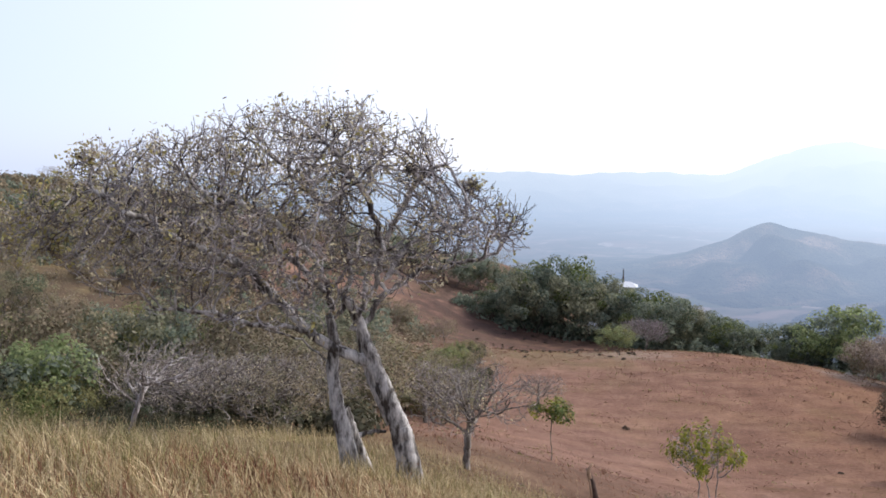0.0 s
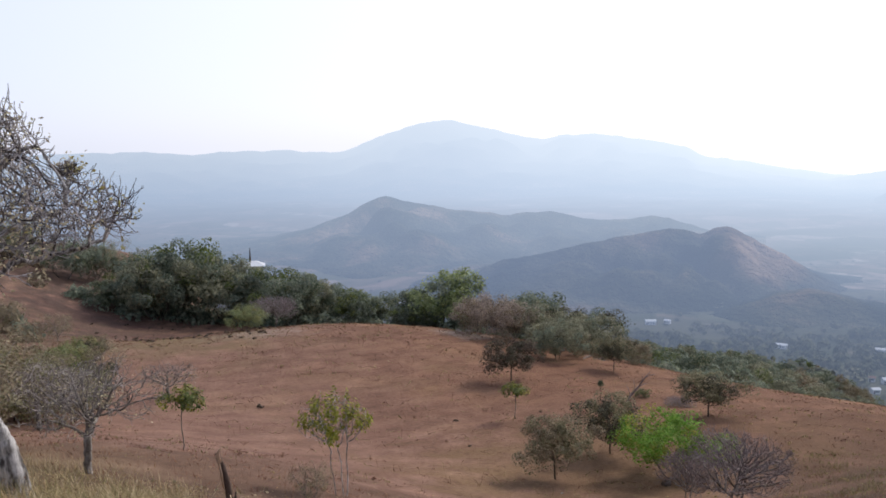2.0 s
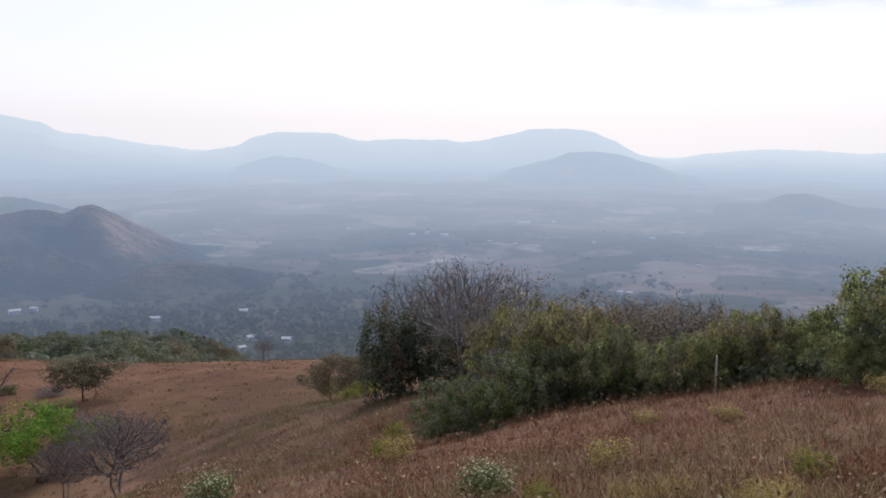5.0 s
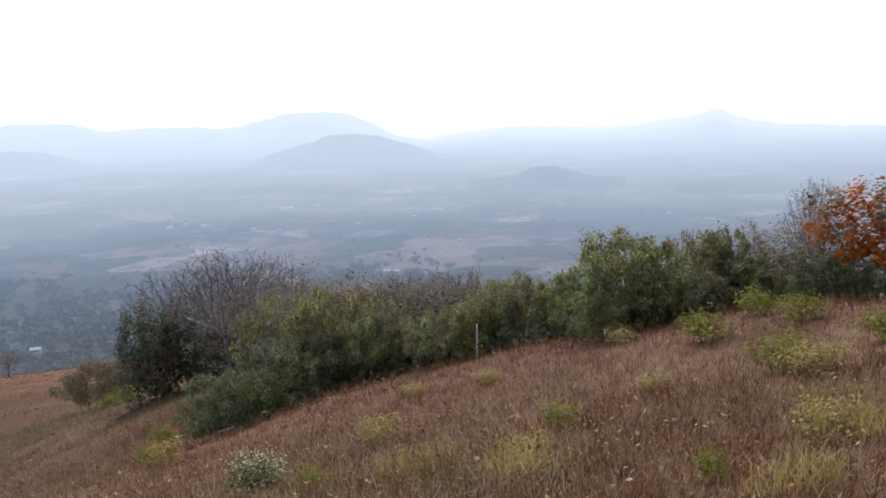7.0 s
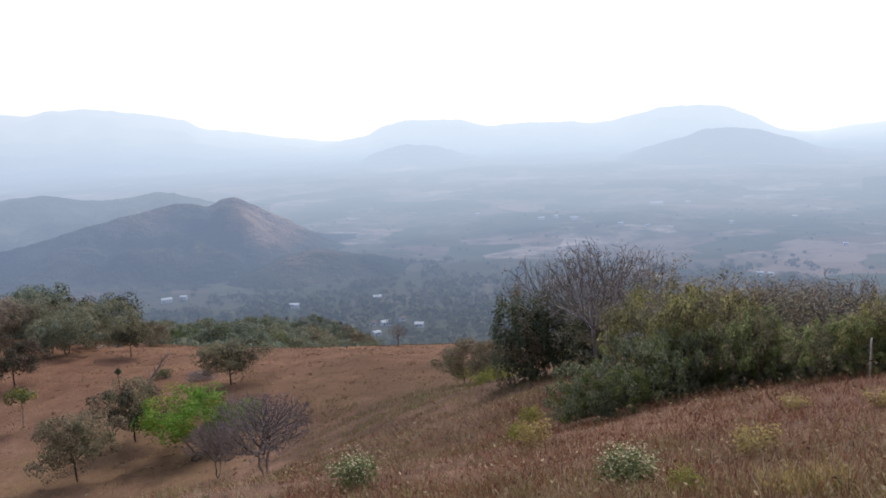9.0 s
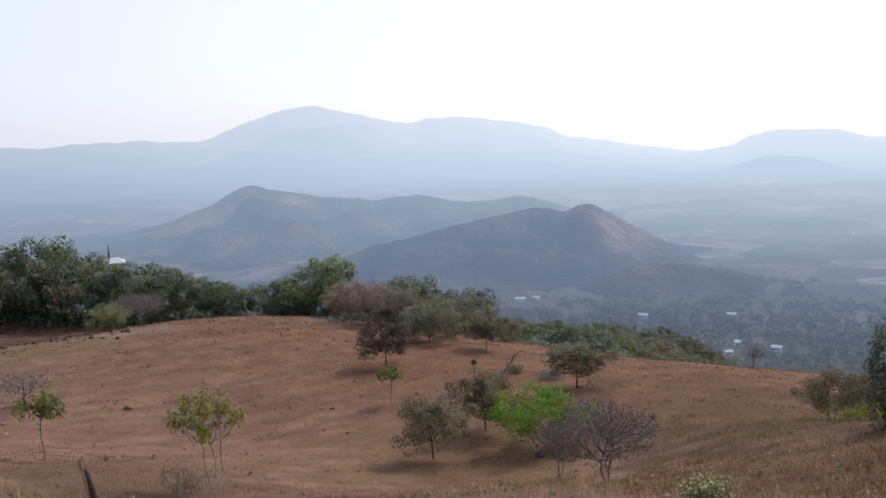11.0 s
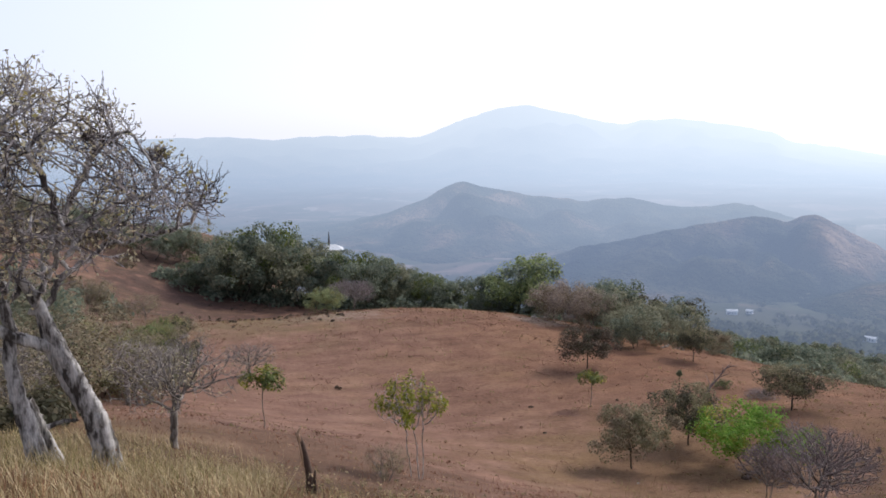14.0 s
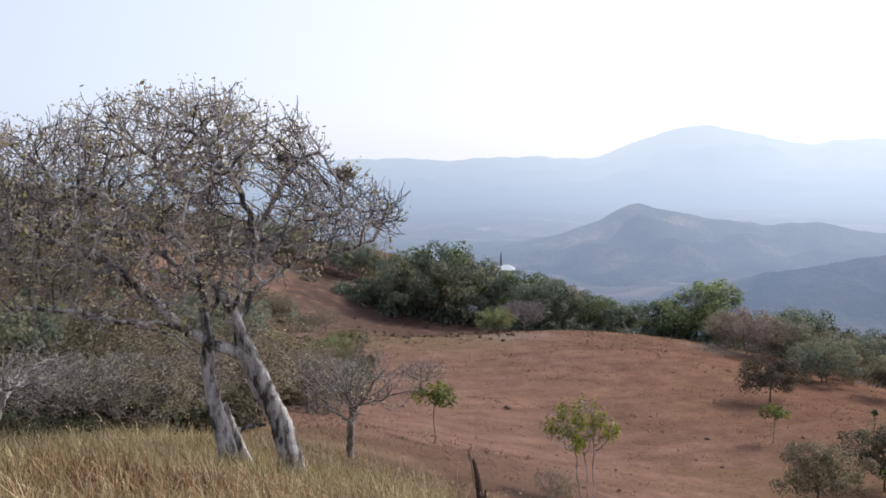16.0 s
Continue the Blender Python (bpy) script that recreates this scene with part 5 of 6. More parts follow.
# rounded crowns along the brow: bearing, how far below the eye their tops lie, sort
for k, (b, low, sort) in enumerate(((3.2, 7.9, 5), (4.8, 7.5, 4), (6.2, 6.6, 5), (7.5, 5.7, 4), (9.0, 6.5, 4), (10.5, 7.0, 5), (11.9, 7.7, 4), (13.5, 7.6, 4), (15.0, 8.1, 4), (16.5, 8.6, 5), (18.0, 9.0, 4), (19.4, 9.3, 4), (20.7, 9.6, 5))):
    d = (164.0 if b < 13 else 152.0) + 4 * math.sin(k * 2.1)
    foot = at(b, d).z
    h = EYE_HEIGHT - d * math.tan(radians(-float(refit_slope(-low)))) - foot
    set_down("round_tree", b, d, h * 1.05, f"{WORDS['woodland_tree', sort]} {BROW}", 77 * k, (0.85, 1.0, 0.92)[k % 3] * max(1.0, 8.0 / h) ** 0.7, (sort - 4) if k % 4 else 2, BROW, 0.3)
thicket(7, 2.5, 11.0, 174, 186, 7, 10, (1, 1, 0, 0.5, 0, 0.5, 0, 5, 3), BROW, 0.8)
thicket(4, 13.8, 20.5, 162, 170, 6, 8, (1, 1, 0, 0.3, 0, 0.3, 0, 5, 3), BROW, 0.8)
# bushes where the spur falls to the gully
for b, d, h, sort in ((-3.6, 70, 3.6, 6), (-1.6, 74, 3.8, 3), (0.2, 78, 3.6, 6), (1.6, 84, 3.2, 3), (2.6, 92, 2.8, 6), (-2.6, 84, 4.0, 5), (0.8, 96, 3.4, 4), (-5.4, 78, 4.2, 6), (-7.0, 72, 4.0, 1), (2.0, 104, 3.2, 6)):
    words = ("", "hazed olive", "", "yellow-green", "fresh green", "grey-brown", "dark olive")[sort]
    set_down("round_tree", b, d, h, f"rounded {words} bush where the spur falls to the gully", b * 90, 1.0, sort, GULLY, 0.3)
thicket(12, -9, 3.4, 84, 112, 2.6, 4.6, (1, 0, 2, 3, 3, 3, 1, 0, 3, 2), GULLY)
thicket(8, -9, 1.0, 114, 140, 3.0, 5.0, (0, 1, 1, 3, 3, 3, 0, 2, 2, 0), GULLY)
for b, d, h in ((1.5, 104, 3.6), (-0.8, 92, 3.0), (-4.0, 100, 3.4)):
    set_down("woodland_tree", b, d, h, "low yellow-green bush among grey scrub", b * 50, 1.0, 6, GULLY, 0.2)
EAST = "at the foot of the red spur"
for b, d, h, w, sort, words in ((27.2, 121, 4.4, 1.05, 7, "reddish-grey dry leafy tree"), (28.5, 117, 5.6, 1.0, 7, "reddish-grey dry leafy tree"), (29.6, 114, 5.2, 1.0, 7, "reddish-grey dry leafy tree"), (31.2, 116, 5.4, 1.0, 1, "hazed olive leafy tree"),
                                (32.9, 103, 4.7, 1.1, 1, "hazed olive round tree"), (34.6, 128, 6.6, 1.5, 6, "dark flat-topped tree"), (35.2, 116, 5.2, 1.0, 1, "hazed olive leafy tree"),
                                (34.3, 108, 3.0, 1.2, 5, "grey dry bush"), (38.3, 112, 2.8, 1.3, 5, "grey dry bush"), (31.9, 133, 7.5, 1.1, 2, "hazed green tree")):
    set_down("round_tree", b, d, 1.12 * h, f"{words} {EAST}", b * 83, w, sort, EAST, 0.3)
thicket(5, 27, 33, 118, 130, 4.5, 6.5, (0, 0, 0, 3, 3, 3, 0), EAST, 1.15)
BELOW = "on the slope below the field"
for k in range(22):
    b = 31.5 + 19 * (k + 0.5 * math.sin(k * 5.0)) / 22
    d = 178.0 + 26 * math.sin(k * 2.3)
    low = np.interp(b, (32.3, 37, 40.8, 44.6, 48.2, 51.8), (12.0, 12.8, 13.3, 13.7, 14.2, 14.6)) + 0.5 * math.sin(k * 3.7)
    h = EYE_HEIGHT - d * math.tan(radians(low)) - at(b, d).z
    if h > 2.5:
        sort = (1, 2, 5, 1, 0, 6)[k % 6]
        words = ("hazed green", "hazed olive", "dull green", "", "", "grey-brown", "dark olive")[sort]
        set_down("round_tree", b, d, h, f"{words} leafy tree {BELOW}", 83 * k, min(1.1, (9 / h) ** 0.5), sort, BELOW, 0.3)

for k in range(64):
    b, d = 30 + 23 * ((k * 0.618034) % 1.0), 222 + 92 * ((k * 0.754878) % 1.0)
    sort = (1, 0, 5, 2, 1, 0, 1, 5)[k % 8]
    words = ("hazed green", "hazed olive", "dull green", "", "", "grey-brown")[sort]
    set_down("round_tree", b, d, 4.6 + 3.4 * ((k * 0.5698) % 1.0), f"{words} leafy tree on the wooded shoulder of the hill", 47 * k, 1.05, sort, "trees on the wooded shoulder", 0.4)

# ---- scrub, far woods and grass, too many to count ----
def scatter(rng, count, b0, b1, d0, d1, even=True):
    b = np.radians(refit_bearing(rng.uniform(b0, b1, count)))
    d = np.sqrt(rng.uniform(d0 ** 2, d1 ** 2, count)) if even else np.exp(rng.uniform(math.log(d0), math.log(d1), count))
    return d * np.sin(b), d * np.cos(b), d


def clumps(rng, x, y, z, radius, leaves, leaf):
    """Leafy crowns as loose heaps of leaf sprays, one at each place."""
    n = len(x)
    c = np.repeat(np.stack([x, y, z], -1), leaves, axis=0)
    r = np.repeat(radius, leaves)[:, None]
    v = rng.normal(0, 1, (n * leaves, 3))
    v /= np.linalg.norm(v, axis=1)[:, None]
    v[:, 2] = np.abs(v[:, 2]) * 1.05 - 0.1
    lump = 0.75 + 0.35 * np.sin(v[:, :1] * 5 + c[:, :1]) * np.sin(v[:, 1:2] * 5 + c[:, 1:2])
    place = c + v * r * lump * rng.uniform(0.75, 1.0, (n * leaves, 1))
    side = np.cross(v, rng.normal(0, 1, v.shape))
    side /= np.linalg.norm(side, axis=1)[:, None]
    other = np.cross(v, side) + v * rng.uniform(-0.5, 0.5, (len(v), 1))
    s = leaf * r * rng.uniform(0.6, 1.4, (len(v), 1))
    V = np.stack([place - side * s, place + other * s * 0.8, place + side * s, place - other * s * 0.8], 1).reshape(-1, 3)
    return V, np.arange(len(V)).reshape(-1, 4)


rng = np.random.default_rng(31)
# scrub on the western hillside, but for an open red patch
x, y, d = scatter(rng, 2000, -48, 3, 86, 290)
b = np.degrees(np.arctan2(x, y))
open_patch = ((b > -25) & (b < -17.5) & (d > 88) & (d < 122)) | ((b > -5) & (d > 150) & (d < 166)) | ((b > 0.5) & (d > 112)) | ((b > -15) & (d < 90))
x, y, d = x[~open_patch], y[~open_patch], d[~open_patch]
radius = rng.uniform(1.3, 2.9, len(x))
half = rng.random(len(x)) < 0.68
for label, name, keep, mat in (("dry grey-brown scrub covering the western hillside", "dry_scrub", half, LEAF["brown"]), ("dull green scrub covering the western hillside", "green_scrub", ~half, LEAF["dusty"])):
    V, F = clumps(rng, x[keep], y[keep], ground_z(x[keep], y[keep]), radius[keep] * np.interp(np.hypot(x, y)[keep], (90, 150), (0.7, 1.0)), 70, 0.13)
    tagged(new(name, mesh_of(name, V, F, mat)), label, "scrub", kind="stuff")

# low growth along the foot of the hedge
b = refit_bearing(rng.uniform(66, 111, 560))
d = np.interp(b, refit_bearing(np.array((66, 72, 79, 85, 91, 96, 104, 111))), (26.5, 28.6, 27.4, 25.4, 22.8, 21.4, 22.4, 22.0)) + rng.uniform(-0.6, 1.4, len(b))
x, y = d * np.sin(np.radians(b)), d * np.cos(np.radians(b))
V, F = clumps(rng, x, y, ground_z(x, y) + 0.1, rng.uniform(0.3, 0.72, len(x)), 70, 0.13)
tagged(new("undergrowth", mesh_of("undergrowth", V, F, LEAF["hedge_dark"])), "low dull green growth along the hedge foot", "undergrowth", kind="stuff")

# dark clumps low in the gully thicket: its shade put into foliage colour
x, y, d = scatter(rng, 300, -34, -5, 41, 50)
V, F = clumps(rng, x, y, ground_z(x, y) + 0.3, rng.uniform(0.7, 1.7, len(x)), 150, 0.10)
tagged(new("undergrowth", mesh_of("undergrowth", V, F, LEAF["shade_olive"])), "shade-dark undergrowth in the gully thicket", "undergrowth", kind="stuff")

# undergrowth added where the foot of the brow woods lies in dark shade
x, y, d = scatter(rng, 900, 1, 46, 138, 172)
b = np.degrees(np.arctan2(x, y))
keep = d > np.interp(b, (1, 10, 13, 16, 22, 26, 30, 46), (161, 158, 155, 145, 141, 131, 122, 124))
far = np.interp(b, (1, 22, 30, 46), (0, 0, -8, -14))
x, y = x * (1 + far / d), y * (1 + far / d)
V, F = clumps(rng, x[keep], y[keep], ground_z(x[keep], y[keep]), rng.uniform(1.2, 3.0, int(keep.sum())), 80, 0.11)
tagged(new("undergrowth", mesh_of("undergrowth", V, F, LEAF["dusty"])), "undergrowth filling the shaded foot of the woods", "undergrowth", kind="stuff")

HOUSES = (
        (39.1, 892, 15, 9, 4.0, TIN_ROOF, 10), (40.2, 905, 9, 7, 3.5, TIN_ROOF, -20), (36.5, 914, 8, 7, 3.5, TIN_ROOF, 25), (53.0, 788, 11, 8, 4.0, TIN_ROOF, 0), (47.3, 772, 14, 8, 3.6, TIN_ROOF, -15),
        (53.5, 636, 11, 8, 3.6, TIN_ROOF, 20), (55.8, 618, 9, 7, 3.4, TIN_ROOF, -10), (52.8, 585, 7, 6, 3.2, TIN_ROOF, 30), (52.6, 640, 6, 6, 3.2, CLAY_ROOF, 0), (54.6, 655, 8, 6, 3.2, CLAY_ROOF, 40),
        (72.0, 1706, 46, 16, 7.0, TIN_ROOF, 5), (74.0, 1712, 16, 14, 6.0, TIN_ROOF, 0), (64.4, 1462, 20, 12, 5.0, TIN_ROOF, 15), (66.6, 1452, 24, 12, 5.0, TIN_ROOF, -10), (65.4, 1475, 12, 10, 4.5, TIN_ROOF, 30),
        (69.7, 1350, 14, 9, 4.5, TIN_ROOF, 0), (71.4, 1342, 9, 8, 4.0, TIN_ROOF, 20), (80.5, 1492, 16, 9, 4.5, TIN_ROOF, 0), (60.1, 1604, 12, 9, 4.5, TIN_ROOF, 0), (78.5, 946, 9, 7, 3.6, TIN_ROOF, 12),
        (79.2, 940, 8, 7, 3.6, TIN_ROOF, -20), (76.7, 1400, 12, 9, 4.2, TIN_ROOF, 0), (17.0, 1586, 22, 14, 5.0, TIN_ROOF, 0), (18.2, 1600, 14, 10, 4.5, TIN_ROOF, 15), (97.5, 1500, 14, 9, 4.2, TIN_ROOF, 10), (83.5, 1180, 10, 8, 4.0, TIN_ROOF, 0))
# woods on the slopes below the spur, down to the valley: thick close by, opening into fields
for count, d0, d1, leaves, leaf in ((2600, 200, 560, 44, 0.20), (4600, 560, 1050, 64, 0.17)):
    x, y, d = scatter(rng, count, 14, 84, d0, d1)
    open_land = 0.55 * ripple(x, y, 34) + 0.45 * ripple(y, x, 83) + smooth(560, 980, d) * 1.25 - 0.85
    keep = rng.normal(0, 0.22, len(x)) > open_land
    bearing = np.degrees(np.arctan2(x, y))
    for h in HOUSES:
        # a clearing round each house
        keep &= ~((np.abs(bearing - float(refit_bearing(h[0]))) < 0.45 + 0.25 * ripple(x, y, 7)) & (d > h[1] - 44 + 16 * ripple(y, x, 5)) & (d < h[1] + 8))
    x, y, d = x[keep], y[keep], d[keep]
    r = np.where(d < 560, 2.0, 3.0) + np.where(d < 560, 2.6, 5.0) * rng.random(len(x)) ** 1.5
    V, F = clumps(rng, x, y, np.where(d < 440, ground_z(x, y), plain_z(x, y)) + 0.45 * r, r, leaves, leaf)
    tagged(new("far_woods", mesh_of("far_woods", V, F, FAR_WOODS)), "bluish dark woods on the slopes below", "woods", kind="stuff")
x, y, d = scatter(rng, 900, 5, 112, 850, 1700)
V, F = clumps(rng, x, y, plain_z(x, y), 1.2 + 3.0 * rng.random(len(x)) ** 2, 16, 0.4)
tagged(new("hedgerow_trees", mesh_of("hedgerow_trees", V, F, FAR_WOODS)), "scattered dark trees and hedges on the plain", "woods", kind="stuff")


def blades(rng, x, y, d, height, width, wind=0.14):
    """Dry grass: bent blades close by, plain slivers further off."""
    n = len(x)
    foot = np.stack([x, y, hillside_z(x, y) - 0.03], -1)
    a = rng.uniform(0, 2 * math.pi, n)
    side = np.stack([np.cos(a), np.sin(a), np.zeros(n)], -1) * (width * rng.uniform(0.6, 1.3, n))[:, None]
    lean = np.stack([rng.normal(-wind, 0.36, n), rng.normal(0, 0.36, n), np.ones(n)], -1)
    lean /= np.linalg.norm(lean, axis=1)[:, None]
    h = (height * rng.uniform(0.4, 1.2, n))[:, None]
    mid = foot + lean * h * 0.55
    bend = lean + np.stack([rng.normal(-wind, 0.5, n), rng.normal(0, 0.5, n), rng.uniform(-0.6, 0.0, n)], -1)
    tip = mid + bend * h * 0.45
    near = d < 13
    k = int(near.sum())
    V = np.stack([foot - side, foot + side, mid + side * 0.8, mid - side * 0.8, tip], 1)[near].reshape(-1, 3)
    W = np.stack([foot - side, foot + side, tip], 1)[~near].reshape(-1, 3)
    b = (np.arange(k) * 5)[:, None]
    F = (b + np.array([[0, 1, 2, 3]])).tolist() + (b + np.array([[3, 2, 4]])).tolist()
    F += (5 * k + np.arange(len(W)).reshape(-1, 3)).tolist()
    return np.concatenate([V, W]), F


def tufted(rng, count, per, b0, b1, d0, d1, even, radius):
    x, y, d = scatter(rng, count, b0, b1, d0, d1, even)
    k = per
    x, y, d = np.repeat(x, k), np.repeat(y, k), np.repeat(d, k)
    grow_out = radius * (0.6 + 0.05 * d)
    return x + rng.normal(0, 1, len(x)) * grow_out, y + rng.normal(0, 1, len(x)) * grow_out, d


def sward(name, label, mat, count, per, b0, b1, d0, d1, height, width, radius=0.05, even=False, seed=1, patchy=None):
    g = np.random.default_rng(seed)
    x, y, d = tufted(g, count, per, b0, b1, d0, d1, even, radius)
    if patchy is not None:
        keep = ripple(x + seed * 7, y, 1.3) + ripple(y, x - seed * 3, 3.4) + g.normal(0, 0.35, len(x)) > patchy
        x, y, d = x[keep], y[keep], d[keep]
    grow_h = height * (0.75 + 0.5 * (0.5 + 0.5 * ripple(x, y, 1.9)))
    V, F = blades(g, x, y, d, grow_h, width * (0.7 + 0.045 * d))
    tagged(new(name, mesh_of(name, V, F, mat)), label, "grass", kind="stuff")


sward("tall_straw_grass", "tall dry straw-coloured grass on the near slope", LEAF["straw"], 5200, 9, -52, 9, 2.4, 34, 0.60, 0.0045, 0.07, seed=1)
sward("tall_olive_grass", "tall olive and yellow grass among the straw", LEAF["olivegrass"], 2200, 9, -52, 20, 2.6, 36, 0.52, 0.0045, 0.07, seed=2, patchy=0.2)
sward("olive_band_grass", "olive-green grass at the brow of the near slope", LEAF["olivegrass"], 1100, 8, -40, 8, 11, 30, 0.60, 0.0045, 0.08, seed=19, patchy=-0.3)
sward("brown_grass", "reddish tufts among the straw grass", LEAF["red"], 4200, 9, -52, 8, 2.4, 14, 0.50, 0.0045, 0.07, seed=10, patchy=0.0)
sward("trampled_grass", "short dry grass round the viewpoint", LEAF["straw"], 4200, 7, 124, 308, 0.5, 12, 0.16, 0.0045, 0.08, seed=18)
for b, d, k in ((87.4, 8.0, 0), (107.0, 8.6, 1), (104.0, 6.6, 2), (80.5, 9.6, 3)):
    sward("straw_tussock", "bright yellow straw tussock in red grass", LEAF["weed_yellow"], 34, 9, b - 2.2, b + 2.2, d - 0.45, d + 0.45, 0.42, 0.005, 0.08, seed=40 + k)
sward("thin_straw_grass", "thin dry straw grass on the falling slope", LEAF["straw"], 2000, 8, 5, 47, 2.4, 30, 0.36, 0.0042, 0.07, seed=8, patchy=-0.1)
sward("red_grass", "dry red-brown grass on the near slope", LEAF["red"], 11500, 9, 46, 122, 2.2, 40, 0.34, 0.0032, 0.09, seed=3)
sward("thin_red_grass", "thin red-brown grass on the falling slope", LEAF["red"], 3600, 8, -6, 60, 3, 46, 0.30, 0.0045, 0.07, seed=9)
sward("pale_grass", "pale straw stalks among red grass", LEAF["pale_dry"], 5200, 8, 40, 122, 2.2, 38, 0.42, 0.0034, 0.09, seed=4, patchy=0.2)
sward("far_red_grass", "dry red-brown grass further along the slope", LEAF["red"], 5200, 7, 60, 116, 11, 34, 0.36, 0.0040, 0.07, True, seed=16)
sward("brown_weeds", "dull brown weeds at the foot of the slope", LEAF["brown"], 1500, 8, 49, 67, 18, 58, 0.38, 0.0055, 0.09, True, seed=17, patchy=0.2)
sward("olive_grass", "olive tufts among red grass", LEAF["olivegrass"], 5000, 9, 28, 122, 2.2, 60, 0.40, 0.0045, 0.08, seed=5, patchy=0.15)
sward("field_edge_grass", "brown and olive tufts at the foot of the slope", LEAF["olivegrass"], 1600, 9, 48, 66, 16, 62, 0.32, 0.006, 0.08, True, seed=11, patchy=0.1)


def litter(name, label, count, b0, b1, d0, d1, size, rise, seed):
    """Curled dry leaves and seed heads caught among the stalks."""
    g = np.random.default_rng(seed)
    x, y, d = scatter(g, count, b0, b1, d0, d1, False)
    keep = ripple(x, y, 1.7) + ripple(y, x, 4.1) + g.normal(0, 0.5, len(x)) > -0.1
    x, y, d = x[keep], y[keep], d[keep]
    z = hillside_z(x, y) + g.uniform(0.02, rise, len(x))
    c = np.stack([x, y, z], -1)
    v = g.normal(0, 1, (2, len(x), 3))
    v /= np.linalg.norm(v, axis=2)[:, :, None]
    s = (size * (0.5 + 0.05 * d) * g.uniform(0.5, 1.4, len(x)))[:, None]
    a, b = v[0] * s, np.cross(v[0], v[1]) * s * 0.55
    V = np.stack([c - a, c + b, c + a, c - b], 1).reshape(-1, 3)
    tagged(new(name, mesh_of(name, V, np.arange(len(V)).reshape(-1, 4), LEAF["litter"])), label, "grass", kind="stuff")


litter("dry_leaves", "curled dry leaves and seed heads among red grass", 26000, 46, 122, 2.4, 36, 0.027, 0.42, 21)
litter("seed_heads", "pale seed heads among straw grass", 16000, -50, 20, 2.6, 34, 0.018, 0.6, 22)
sward("spur_grass", "short red-brown grass over the spur", LEAF["spurgrass"], 12000, 5, -8, 66, 36, 150, 0.16, 0.011, 0.06, True, seed=6)
sward("spur_straw", "short straw tufts over the spur", LEAF["olivegrass"], 1800, 6, -8, 66, 36, 150, 0.22, 0.011, 0.07, True, seed=7)
x, y, d = scatter(np.random.default_rng(12), 18, -4, 62, 42, 145)
x2, y2, d2 = scatter(np.random.default_rng(15), 120, 2, 13, 112, 160)
x, y = np.concatenate([x, x2]), np.concatenate([y, y2])
V, F = clumps(np.random.default_rng(13), x, y, hillside_z(x, y), np.random.default_rng(14).uniform(0.18, 0.5, len(x)), 26, 0.3)
tagged(new("dark_tussocks", mesh_of("dark_tussocks", V, F, LEAF["shade_brown"])), "small dark tussocks dotted over the red spur", "tussock", kind="stuff")

for name, label, count, b0, b1, d0, d1, r0, r1, mat, seed in (
        ("spur_tussocks", "low red-brown tussocks over the spur", 420, -2, 46, 40, 125, 0.08, 0.2, LEAF["spurgrass"], 61),
        ("field_tussocks", "rough red-brown tussocks in the field", 420, 38, 66, 14, 90, 0.06, 0.17, LEAF["spurgrass"], 62),
        ("field_straw", "rough olive and straw tussocks in the field", 420, 34, 66, 14, 80, 0.07, 0.18, LEAF["field_dry"], 63),
        ("slope_weeds", "dull green and brown weeds on the near slope", 260, 4, 60, 9, 34, 0.08, 0.20, LEAF["olive"], 64)):
    g = np.random.default_rng(seed)
    x, y, d = scatter(g, count, b0, b1, d0, d1)
    keep = ripple(x, y, 2.3) + ripple(y, x, 6.1) + g.normal(0, 0.5, len(x)) > -0.2
    x, y = x[keep], y[keep]
    V, F = clumps(g, x, y, hillside_z(x, y) - 0.02, g.uniform(r0, r1, len(x)) * (0.7 + 0.008 * np.hypot(x, y)), 30, 0.22)
    tagged(new(name, mesh_of(name, V, F, mat)), label, "tussock", kind="stuff")

